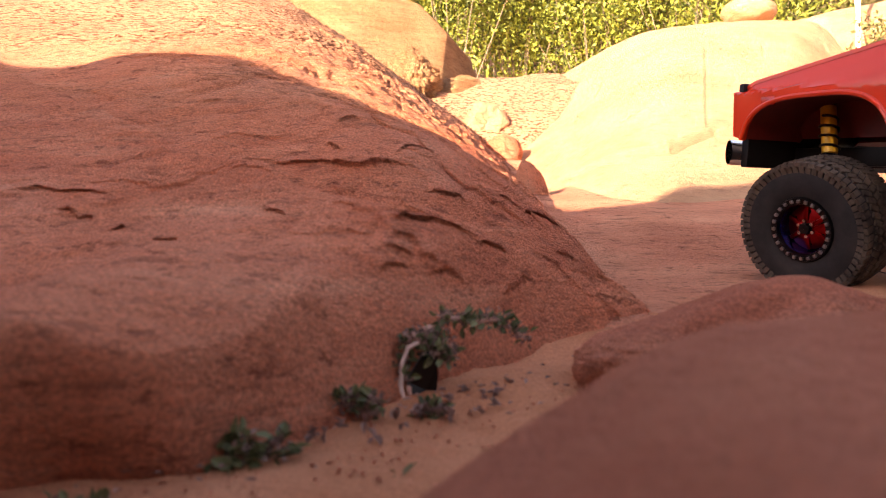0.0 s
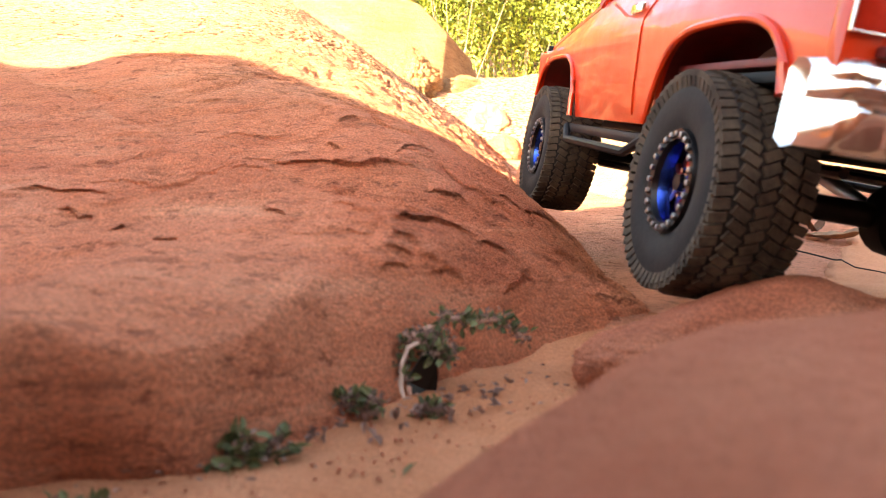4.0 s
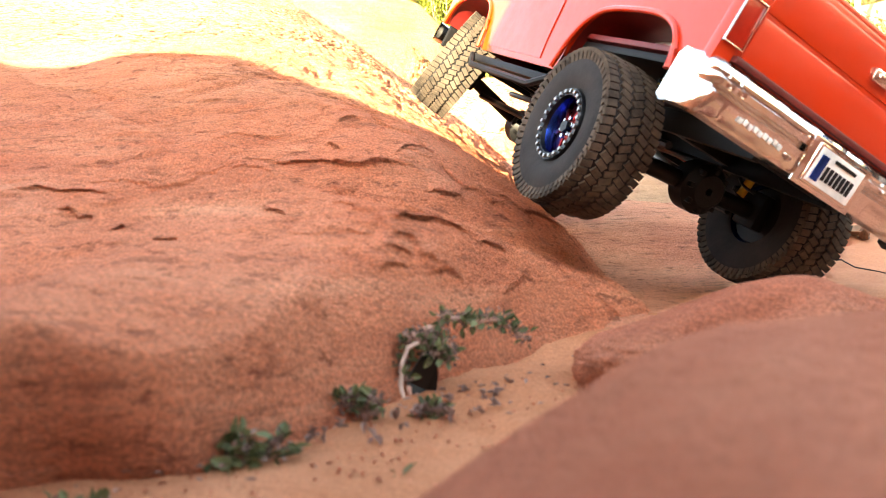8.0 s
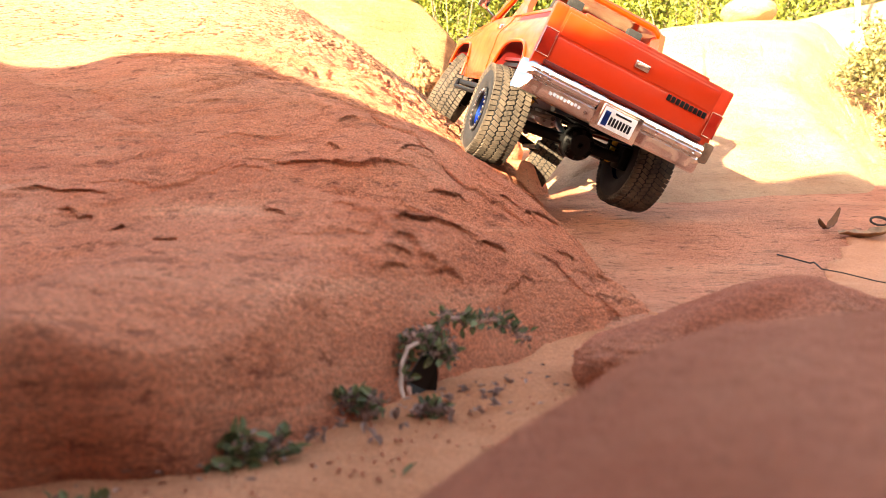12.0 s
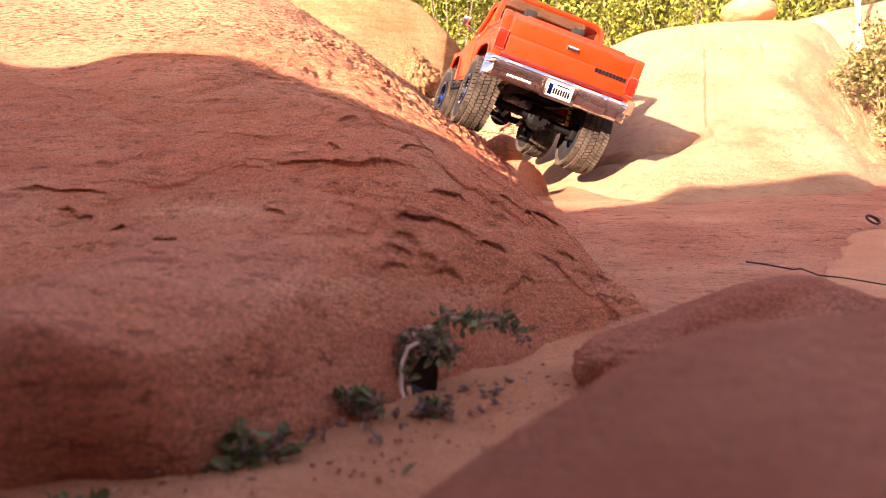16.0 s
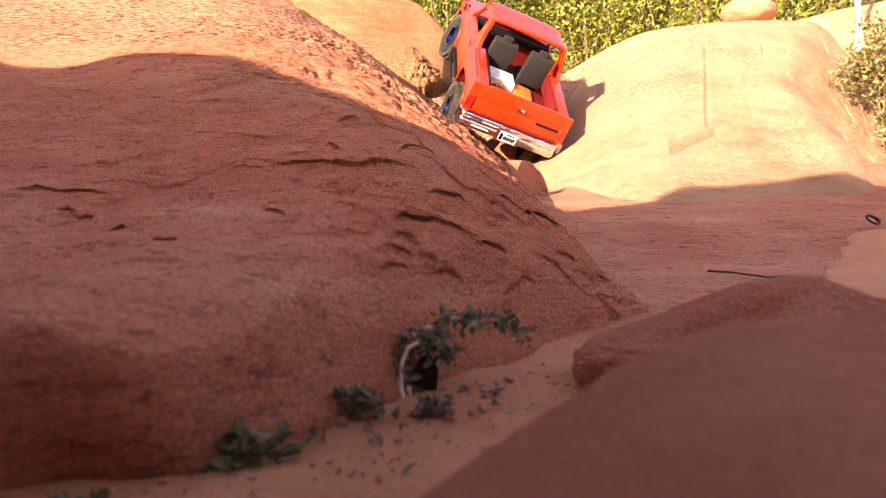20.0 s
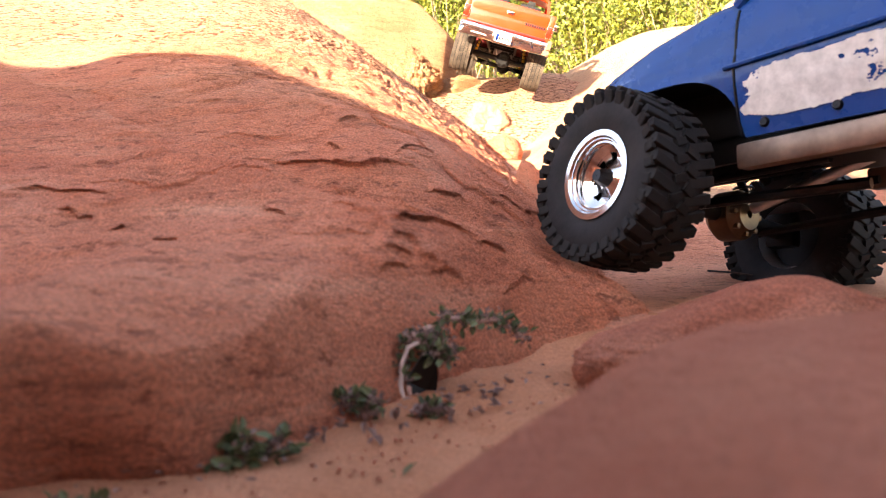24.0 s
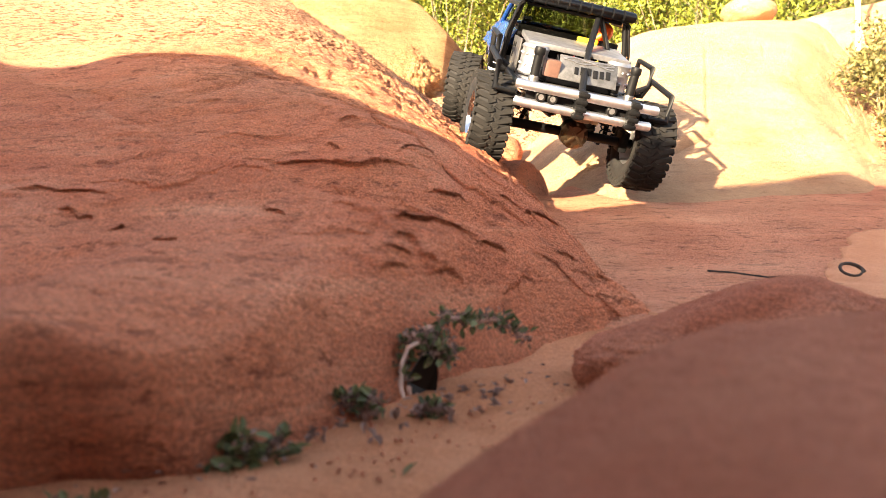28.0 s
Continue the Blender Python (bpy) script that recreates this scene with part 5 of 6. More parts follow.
    hood = part("hood", bm, M["blue"], t)
    bm = bmesh.new()
    box(bm, (-0.04, 0.088, 0.127), (0.012, 0.016, 0.008), 0.002)
    part("hood_catch", bm, M["black"], hood)
    bm = bmesh.new()
    box(bm, (0, 0.216, 0.062), (0.15, 0.006, 0.024), 0.002)
    part("grille", bm, M["black"], t)
    bm = bmesh.new()
    tube(bm, [(-0.05, 0.216, 0.045), (-0.04, 0.23, 0.045), (0.04, 0.23, 0.045), (0.05, 0.216, 0.045)], 0.005, 10)
    part("front_bumper", bm, M["black"], t)
    # roof, rack, glass
    bm = bmesh.new()
    rows = [[(x, y, 0.157 + 0.003 * (1 - (x / 0.08) ** 4) - 0.006 * max(0, (abs(x) - 0.07) / 0.012) ** 2) for x in np.linspace(-0.082, 0.082, 25)] for y in np.linspace(-0.06, 0.036, 12)]
    sheet(bm, rows, (0, 0, -0.005))
    part("roof", bm, M["black"], t, "scuffed black roof")
    bm = bmesh.new()
    for x in (-0.078, 0.078):
        tube(bm, [(x, -0.064, 0.167), (x, 0.04, 0.167)], 0.003, 8)
    for y in np.linspace(-0.064, 0.04, 7):
        tube(bm, [(-0.078, y, 0.167), (0.078, y, 0.167)], 0.0024, 8)
    rack = part("roof_rack", bm, M["black"], t, "black tube roof rack")
    bm = bmesh.new()
    lathe(bm, [(-0.082, 0.0005), (-0.082, 0.006), (-0.079, 0.0075), (0.079, 0.0075), (0.082, 0.006), (0.082, 0.0005)], 14, "x", (0, -0.068, 0.162))
    part("light_bar", bm, M["gunmetal"], rack, "dark round light bar")
    for k in range(9):
        bm = bmesh.new()
        lathe(bm, [(-0.0012, 0.007), (-0.0012, 0.0084), (0.0012, 0.0084), (0.0012, 0.007)], 14, "x", (-0.064 + 0.016 * k, -0.068, 0.162))
        part("light_rib", bm, M["black"], rack)
    bm = bmesh.new()
    sheet(bm, [[(-0.074, 0.084, 0.118), (0.074, 0.084, 0.118)], [(-0.069, 0.034, 0.154), (0.069, 0.034, 0.154)]], (0, 0.0015, 0.001))
    g = part("windscreen", bm, M["glass"], t)
    g.visible_shadow = False
    bm = bmesh.new()
    sheet(bm, [[(-0.074, -0.053, 0.110), (0.030, -0.053, 0.110)], [(-0.068, -0.05, 0.152), (0.030, -0.05, 0.152)]], (0, 0.0012, 0))
    g = part("rear_window", bm, M["smoke_glass"], t, "smoked rear window")
    g.visible_shadow = False
    bm = bmesh.new()
    for a, c in (((-0.074, -0.0535, 0.110), (0.034, -0.0535, 0.110)), ((0.034, -0.0535, 0.110), (0.034, -0.0505, 0.152)), ((-0.070, -0.0505, 0.152), (0.07, -0.0505, 0.152))):
        tube(bm, [a, c], 0.0028, 8)
    part("window_surround", bm, M["black"], t)
    # cab floor and bed
    bm = bmesh.new()
    box(bm, (0, -0.0, 0.05), (0.15, 0.17, 0.006), 0.002)
    box(bm, (0, -0.056, 0.076), (0.15, 0.004, 0.056), 0.002)
    part("cab_floor", bm, M["gunmetal"], t, "dark metal cab floor and bulkhead")
    bm = bmesh.new()
    box(bm, (0, 0.07, 0.106), (0.144, 0.024, 0.016), 0.004)
    part("dashboard", bm, M["black"], t)
    bm = bmesh.new()
    box(bm, (0, -0.135, 0.060), (0.152, 0.15, 0.004), 0.001)
    part("bed_plate", bm, M["dull_metal"], t, "dull aluminium bed floor")
    bm = bmesh.new()
    tilt = Matrix.Rotation(radians(7), 3, "X")
    box(bm, (0.0, -0.097, 0.1105), (0.138, 0.072, 0.003), 0.001, tilt)
    lid = part("bed_lid", bm, M["dull_metal"], t, "flat brushed metal bed lid")
    for c, sz in (((0, -0.1335, 0.1045), (0.14, 0.003, 0.007)), ((-0.0685, -0.097, 0.1085), (0.003, 0.07, 0.007)), ((0.0685, -0.097, 0.1085), (0.003, 0.07, 0.007))):
        bm = bmesh.new()
        box(bm, c, sz, 0.0008, tilt if sz[1] > 0.01 else None)
        part("lid_edge", bm, M["dull_metal"], lid)
    bm = bmesh.new()
    box(bm, (0.0, -0.15, 0.076), (0.092, 0.03, 0.03), 0.003)
    part("gear_tray", bm, M["gunmetal"], t, "dark gear tray in the bed")
    lean = Matrix.Rotation(radians(-32), 3, "X")
    bm = bmesh.new()
    box(bm, (0.006, -0.176, 0.086), (0.078, 0.002, 0.034), 0.0006, lean)
    plate = part("rear_plate", bm, M["dark_metal"], t, "scuffed metal rear plate with dark bars")
    for k, (w_, h_) in enumerate(((0.0052, 0.010), (0.0062, 0.011), (0.0056, 0.010), (0.0064, 0.011), (0.0056, 0.010), (0.0060, 0.011))):
        bm = bmesh.new()
        box(bm, Vector((0.006, -0.176, 0.086)) + lean @ Vector((-0.016 + 0.0085 * k, -0.0016, -0.002 + 0.0008 * (k % 3))), (w_, 0.001, h_), 0.0003, lean)
        part("label_bar", bm, M["black"], plate)
    for k in range(3):
        bm = bmesh.new()
        tube(bm, [Vector((0.006, -0.176, 0.086)) + lean @ Vector((x_, -0.0014, 0.010 + 0.002 * k + 0.0015 * math.sin(x_ * 160 + k * 2))) for x_ in np.linspace(-0.034, 0.034, 14)], 0.0007, 5)
        part("plate_crease", bm, M["dull_metal"], plate)
    bm = bmesh.new()
    box(bm, (-0.042, -0.176, 0.082), (0.02, 0.016, 0.022), 0.003)
    part("speed_controller", bm, M["rust"], t, "dull brown speed controller block")
    bm = bmesh.new()
    for k in range(5):
        tube(bm, [(-0.03 + 0.012 * k, -0.142, 0.088), (-0.034 + 0.014 * k, -0.16, 0.098 - 0.003 * k), (-0.03 + 0.015 * k, -0.182, 0.074)], 0.0012, 6)
    part("wires", bm, M["black"], t)
    for x, mat in ((-0.02, "red_in"), (0.012, "yellow")):
        bm = bmesh.new()
        tube(bm, [(x, -0.14, 0.09), (x + 0.006, -0.162, 0.101), (x + 0.014, -0.184, 0.072)], 0.0013, 6)
        part("wire", bm, M[mat], t)
    bm = bmesh.new()
    box(bm, (0.018, -0.165, 0.026), (0.022, 0.014, 0.012), 0.004)
    box(bm, (0.034, -0.168, 0.028), (0.012, 0.012, 0.014), 0.004)
    part("axle_bracket", bm, M["cream"], t, "cream plastic axle bracket")
    for s in (-1, 1):
        bm = bmesh.new()
        box(bm, (s * 0.035, -0.034, 0.086), (0.046, 0.014, 0.062), 0.005)
        part("seat_back", bm, M["wood"] if s < 0 else M["black"], t, "worn brown seat back" if s < 0 else "black seat back")
    bm = bmesh.new()
    box(bm, (0.026, -0.058, 0.117), (0.03, 0.006, 0.012), 0.002)
    part("foam_block", bm, M["yellow"], t, "yellow foam block")
    bm = bmesh.new()
    box(bm, (0, -0.047, 0.098), (0.15, 0.003, 0.05), 0.001)
    part("cab_back", bm, M["black"], t, "black lower wall behind the cab")
    # braces from the roof to the bumper
    bm = bmesh.new()
    tube(bm, [(0.034, -0.056, 0.156), (0.012, -0.13, 0.108), (-0.008, -0.222, 0.062)], 0.0045, 10)
    part("cage_brace", bm, M["black"], t)
    bm = bmesh.new()
    tube(bm, [(-0.008, -0.222, 0.064), (0.03, -0.215, 0.058), (0.07, -0.205, 0.045)], 0.0034, 8)
    part("tie_strap", bm, M["black"], t)
    bm = bmesh.new()
    tube(bm, [(0.036, -0.056, 0.156), (0.05, -0.075, 0.12), (0.064, -0.10, 0.07)], 0.0036, 8)
    part("cage_brace", bm, M["black"], t)
    # seated doll: one plain shape
    bm = bmesh.new()
    box(bm, (0.052, -0.03, 0.098), (0.034, 0.025, 0.05), 0.008)
    tube(bm, [(0.045, -0.04, 0.11), (0.04, -0.052, 0.125), (0.05, -0.056, 0.136)], 0.004, 8)
    bmesh.ops.create_uvsphere(bm, u_segments=16, v_segments=10, radius=0.013, matrix=Matrix.Translation((0.055, -0.03, 0.135)))
    part("driver_doll", bm, M["orange"], t, "plain orange driver doll")
    # rear bumper
    for z, y, w in ((0.0607, -0.228, 0.091), (0.0391, -0.2235, 0.088)):
        bm = bmesh.new()
        tube(bm, [(-w, y + 0.004, z), (-w + 0.012, y, z), (w - 0.012, y, z), (w, y + 0.004, z)], 0.0060, 16)
        part("bumper_tube", bm, M["steel"], t, "bright metal rear bumper tube")
    for x in (-0.008, 0.060):
        bm = bmesh.new()
        box(bm, (x, -0.226, 0.05), (0.012, 0.018, 0.037), 0.004)
        for k in range(4):
            box(bm, (x + 0.001 * (k % 2), -0.226, 0.036 + 0.009 * k), (0.015, 0.0205, 0.006), 0.002)
        part("bumper_strap", bm, M["black"], t, "black wrapped strap")
    for x in (-0.058, -0.043, 0.034):
        bm = bmesh.new()
        lathe(bm, [(-0.228, 0.002), (-0.221, 0.002), (-0.221, 0.0066), (-0.228, 0.0066), (-0.229, 0.0052)], 20, "y", (x, 0, 0.05))
        lamp = part("rear_lamp", bm, M["black"], t, "round dark rear lamp")
        bm = bmesh.new()
        lathe(bm, [(-0.2285, 0.0004), (-0.2265, 0.0004), (-0.2265, 0.0045), (-0.2285, 0.0036)], 16, "y", (x, 0, 0.05))
        part("lamp_lens", bm, M["dull_metal"], lamp)
    bm = bmesh.new()
    box(bm, (0, -0.214, 0.05), (0.15, 0.006, 0.03), 0.002)
    for x in (-0.05, 0.05):
        box(bm, (x, -0.212, 0.046), (0.014, 0.02, 0.012), 0.002)
    part("bumper_mount", bm, M["black"], t)
    for s in (-1, 1):
        bm = bmesh.new()
        ys = np.linspace(wb - 0.066, 0.21, 30)
        sheet(bm, [[(s * 0.085, y, low(y) + 0.001), (s * 0.045, y, low(y) + 0.001), (s * 0.042, y, min(0.045, low(y)))] for y in ys], (0, 0, 0.002))
        part("inner_wing", bm, M["black"], t, "black inner wheel arch")
    chassis_parts(t, -0.21, 0.21, 0.036)
    for y in (-wb, wb):
        for s in (-1, 1):
            shock(t, s * 0.06, y + 0.012, 0.004, 0.078, -0.02 if y < 0 else 0.02, M["black"])
    axles = [build_axle(t, 0.095, M["black"], M["gold"], f) for f in (False, True)]
    # cross of ribs on the rear cover
    for k in range(4):
        bm = bmesh.new()
        m = Matrix.Rotation(math.pi / 4 + k * math.pi / 2, 3, "Y")
        box(bm, Vector((0.012, -0.0185, 0)) + m @ Vector((0.008, 0, 0)), (0.017, 0.003, 0.0042), 0.001, m)
        part("cover_rib", bm, M["gold"], axles[0])
    wheels = [build_wheel(t, R_, W_, s, "paddle") for s in (-1, 1, -1, 1)]
    return t, axles, wheels


red_truck, red_axles, red_wheels = build_red()
blue_truck, blue_axles, blue_wheels = build_blue()


# ---- plants ----
def leaf_mesh(bm, at, along, up, length, width, fold=0.25):
    """One folded, ovate leaf blade."""
    along, up = along.normalized(), up.normalized()
    side = along.cross(up)
    if side.length < 1e-3:
        side = along.cross(Vector((0.3, 0.9, 0.1)))
    side.normalize()
    up = side.cross(along)
    ribs, edges = [], []
    for u, w in ((0.0, 0.06), (0.22, 0.36), (0.5, 0.5), (0.78, 0.34), (1.0, 0.03)):
        mid = at + along * length * u - up * width * fold * 0.5 * u * u
        ribs.append(bm.verts.new(mid))
        edges.append((bm.verts.new(mid + side * width * w + up * width * fold * w * 2), bm.verts.new(mid - side * width * w + up * width * fold * w * 2)))
    for k in range(4):
        bm.faces.new((ribs[k], edges[k][0], edges[k + 1][0], ribs[k + 1]))
        bm.faces.new((ribs[k + 1], edges[k + 1][1], edges[k][1], ribs[k]))


def rand_dir(rnd, lift=0.0):
    v = Vector((rnd.gauss(0, 1), rnd.gauss(0, 1), rnd.gauss(0, 1) + lift))
    return v.normalized()


def creeper(name, label, runs, leaf, n, seed, dry=0.3, stem_r=0.0009):
    """A low creeping plant: stems along runs of points, leaves in tufts on them."""
    t = thing(name, label, "plant")
    rnd = random.Random(seed)
    green, mauve = bmesh.new(), bmesh.new()
    for run in runs:
        pts = [Vector(q) for q in run]
        bm = bmesh.new()
        fine = [pts[i].lerp(pts[i + 1], k / 5) + rand_dir(rnd) * stem_r for i in range(len(pts) - 1) for k in range(5)] + [pts[-1]]
        tube(bm, fine, stem_r, 6, stem_r * 0.5)
        part("stem", bm, M["stem"], t, "thin pinkish stem")
        for k in range(n):
            i = rnd.randrange(max(1, len(fine) // 4), len(fine))
            d = rand_dir(rnd, 0.5)
            size = leaf * rnd.uniform(0.55, 1.15)
            off = fine[i] + d * leaf * rnd.uniform(0.1, 0.7)
            if rnd.random() < dry:
                for _ in range(3):
                    leaf_mesh(mauve, off + rand_dir(rnd) * size * 0.3, rand_dir(rnd, 0.4), rand_dir(rnd), size * 0.45, size * 0.22, 0.4)
            else:
                leaf_mesh(green, off, (d + rand_dir(rnd) * 0.5), rand_dir(rnd, 1.0), size, size * 0.55)
    tagged(part("leaves", green, M["leaf"], t, "small grey-green leaves", smooth=False), kind="stuff")
    tagged(part("dry_leaves", mauve, M["leaf_dry"], t, "curled mauve dry leaves", smooth=False), kind="stuff")
    return t


E0 = EYE
creeper("creeping_plant", "grey-green creeping plant hanging over the slab's foot",
        [[(-0.015, 0.296, E0 - 0.062), (-0.017, 0.298, E0 - 0.05), (-0.014, 0.30, E0 - 0.036), (0.002, 0.302, E0 - 0.038)],
         [(-0.012, 0.30, E0 - 0.036), (0.002, 0.308, E0 - 0.03), (0.02, 0.315, E0 - 0.031), (0.036, 0.318, E0 - 0.039)],
         [(-0.014, 0.30, E0 - 0.036), (-0.004, 0.296, E0 - 0.042), (0.004, 0.296, E0 - 0.044)]], 0.0054, 190, 3, 0.6, 0.0016)
creeper("creeping_plant", "half-dry creeping plant at the slab's foot",
        [[(-0.029, 0.273, E0 - 0.0645), (-0.0325, 0.271, E0 - 0.058), (-0.037, 0.268, E0 - 0.057)], [(-0.029, 0.273, E0 - 0.0645), (-0.026, 0.27, E0 - 0.056)],
         [(-0.01, 0.279, E0 - 0.065), (-0.002, 0.277, E0 - 0.062)]], 0.0054, 120, 5, 0.65)
creeper("creeping_plant", "low green plant with broad leaves in the sand",
        [[(-0.064, 0.229, E0 - 0.077), (-0.067, 0.227, E0 - 0.066), (-0.072, 0.226, E0 - 0.065)], [(-0.064, 0.229, E0 - 0.077), (-0.062, 0.227, E0 - 0.062)],
         [(-0.064, 0.229, E0 - 0.077), (-0.058, 0.229, E0 - 0.069), (-0.051, 0.23, E0 - 0.063)]], 0.0074, 75, 7, 0.45)
creeper("creeping_plant", "small wilted plant at the slab's foot",
        [[(-0.1, 0.2, E0 - 0.077), (-0.105, 0.198, E0 - 0.072)], [(-0.098, 0.2, E0 - 0.077), (-0.094, 0.198, E0 - 0.072)]], 0.006, 30, 9, 0.6)
creeper("seedling", "two-leaved green seedling in the sand",
        [[(-0.012, 0.218, E0 - 0.074), (-0.014, 0.217, E0 - 0.069)], [(-0.012, 0.218, E0 - 0.074), (-0.010, 0.217, E0 - 0.0695)]], 0.006, 3, 11, 0.0, 0.0005)

bm = bmesh.new()
tube(bm, [(-0.0155, 0.2935, E0 - 0.064), (-0.0172, 0.2935, E0 - 0.056), (-0.0168, 0.294, E0 - 0.047), (-0.0145, 0.295, E0 - 0.0405), (-0.010, 0.296, E0 - 0.038)], 0.0012, 8, 0.0009)
tube(bm, [(-0.0155, 0.2935, E0 - 0.0625), (-0.010, 0.291, E0 - 0.0635), (-0.004, 0.29, E0 - 0.063)], 0.0013, 8, 0.0007)
tagged(part("root", bm, M["root"]), "pale bare root arching out of the sand", "root")

# charred bark under the plant
bm = bmesh.new()
rnd = random.Random(2)
ring = [(-0.0062, -0.0088), (-0.0025, -0.0098), (0.002, -0.0086), (0.0062, -0.0092), (0.0068, -0.003), (0.0064, 0.003), (0.0068, 0.0088), (0.0036, 0.0105), (-0.0005, 0.0072), (-0.0035, 0.0028), (-0.0066, -0.0035)]
A = [bm.verts.new((x, 0.0018 * math.sin(x * 400), z)) for x, z in ring]
B = [bm.verts.new((x * 0.85, 0.0035 + 0.0018 * math.sin(x * 400), z * 0.9)) for x, z in ring]
bm.faces.new(A)
bm.faces.new(B[::-1])
for i in range(len(A)):
    bm.faces.new((A[i], A[(i + 1) % len(A)], B[(i + 1) % len(A)], B[i]))
bark = part("bark_flake", bm, M["hole"], smooth=False)
bark.matrix_world = pose(-0.0085, 0.297, E0 - 0.0505, 14, 0, 8)
tagged(bark, "charred black bark flake under the creeping plant", "bark")

# litter in the sand
rnd = random.Random(8)
bm = bmesh.new()
for k in range(90):
    y = rnd.uniform(0.2, 0.38)
    b_ = (y - 0.30) / 0.93
    x = b_ + abs(rnd.gauss(0.006, 0.028))
    z = float(floor_height(x, y)) + 0.0085
    leaf_mesh(bm, Vector((x, y, z)), Vector((rnd.gauss(0, 1), rnd.gauss(0, 1), 0.25)), Vector((0, 0, 1)), rnd.uniform(0.0015, 0.0042), rnd.uniform(0.001, 0.0025), 0.4)
tagged(part("leaf_litter", bm, M["leaf_dry"], smooth=False), "scattered dry leaf bits on the sand", "litter", kind="stuff")
bm = bmesh.new()
for k in range(420):
    y = rnd.uniform(0.17, 0.42)
    x = (y - 0.30) / 0.93 + rnd.uniform(0.0, 0.11)
    z = float(floor_height(x, y)) + 0.0065
    r_ = rnd.uniform(0.0004, 0.0011)
    box(bm, (x, y, z), (r_, r_ * 1.3, r_), 0, Matrix.Rotation(rnd.uniform(0, 3), 3, "Z") @ Matrix.Rotation(rnd.uniform(0, 3), 3, "X"))
tagged(part("grit", bm, M["floor"], smooth=False), "coarse sand grains on the trough's sand", "grit", kind="stuff")
for k in range(30):
    y = rnd.uniform(0.225, 0.315)
    x = (y - 0.30) / 0.93 + 0.008 + abs(rnd.gauss(0.0, 0.022))
    bm = bmesh.new()
    for _ in range(3):
        leaf_mesh(bm, Vector((0, 0, 0)), rand_dir(rnd, 0.3), Vector((0, 0, 1)), rnd.uniform(0.0026, 0.0048), rnd.uniform(0.0018, 0.003), 0.6)
    lf = part("fallen_leaf", bm, M["leaf_dry"], smooth=False)
    lf.location = (x, y, float(floor_height(x, y)) + 0.008)
    tagged(lf, "small curled brown leaf lying on sand", "leaf", "fallen leaves in the trough")


# shrubs on the bank behind
def shrub(at, height, spread, leaves, size, mat, label, seed, slim=0.45, twigs=16):
    t = thing("shrub", label, "shrub", "shrubs behind the rocks")
    rnd = random.Random(seed)
    tips = []
    for k in range(twigs):
        bm = bmesh.new()
        a, l_ = rnd.uniform(0, math.tau), rnd.uniform(0.55, 1.0)
        end = Vector((math.cos(a) * spread * rnd.uniform(0.2, 1), math.sin(a) * spread * rnd.uniform(0.2, 1), height * l_))
        mid = end * 0.5 + Vector((rnd.gauss(0, 0.06), rnd.gauss(0, 0.06), height * 0.08))
        tube(bm, [Vector((0, 0, -0.1)), mid, end], 0.0030 * height, 5, 0.0012)
        tips += [mid.lerp(end, u) for u in (0.0, 0.3, 0.6, 0.85, 1.0)] + [mid * 0.7]
        for _ in range(6):
            s = mid.lerp(end, rnd.random())
            e = s + rand_dir(rnd, 0.6) * height * 0.18
            tube(bm, [s, e], 0.0016 * height, 4, 0.0008)
            tips += [e, s.lerp(e, 0.5)]
        part("branch", bm, M["grey_wood"], t)
    V, F = [], []
    for k in range(leaves):
        c = rnd.choice(tips) + Vector((rnd.gauss(0, 0.06), rnd.gauss(0, 0.06), rnd.gauss(0, 0.06))) * height
        d, s = rand_dir(rnd, 0.5), rand_dir(rnd)
        s = (s - d * s.dot(d)).normalized()
        l_, w = size * rnd.uniform(0.6, 1.3), size * slim * rnd.uniform(0.6, 1.2)
        i = len(V)
        V += [c, c + d * l_ * 0.5 + s * w / 2, c + d * l_, c + d * l_ * 0.5 - s * w / 2]
        F.append((i, i + 1, i + 2, i + 3))
    me = bpy.data.meshes.new("crown")
    me.from_pydata([tuple(q) for q in V], [], F)
    me.materials.append(mat)
    crown = new("crown", me)
    crown.parent = t
    tagged(crown, kind="stuff")
    t.location = (at[0], at[1], float(floor_height(at[0], at[1])) + (at[2] if len(at) > 2 else 0))
    return t


rnd = random.Random(21)
for k, x in enumerate((-0.75, -0.35, 0.05, 0.45, 0.85, 1.25)):
    shrub((x, 4.0 + rnd.uniform(-0.3, 0.4)), rnd.uniform(1.1, 1.35), 0.5, 11500, 0.029, M["bush"], "dense bright yellow-green shrub in sunlight", 30 + k, 0.45, 18)
for k, x in enumerate((1.1, 1.5, 1.9, 2.3, 2.7, 3.1, 3.6)):
    shrub((x, 4.6 + rnd.uniform(-0.3, 0.4)), rnd.uniform(1.25, 1.6), 0.55, 4200, 0.07, M["bush"] if k < 3 else M["bush_dark"], "sparse olive shrub with dry grey twigs", 50 + k, 0.2, 26)
for k in range(12):
    shrub((-1.6 + k * 0.5, 6.2 + rnd.uniform(-0.4, 0.4)), rnd.uniform(1.6, 2.1), 0.7, 2600, 0.09, M["bush"] if k % 3 else M["bush_dark"], "tall yellow-green shrub on the bank", 80 + k, 0.45, 16)
shrub((1.05, 1.73, 0.0), 0.24, 0.06, 2600, 0.016, M["bush_dark"], "small dry olive shrub beside the dome", 120, 0.45, 9)
shrub((1.02, 1.63, 0.0), 0.16, 0.05, 1800, 0.014, M["bush_dark"], "small dry olive shrub beside the dome", 121, 0.45, 8)

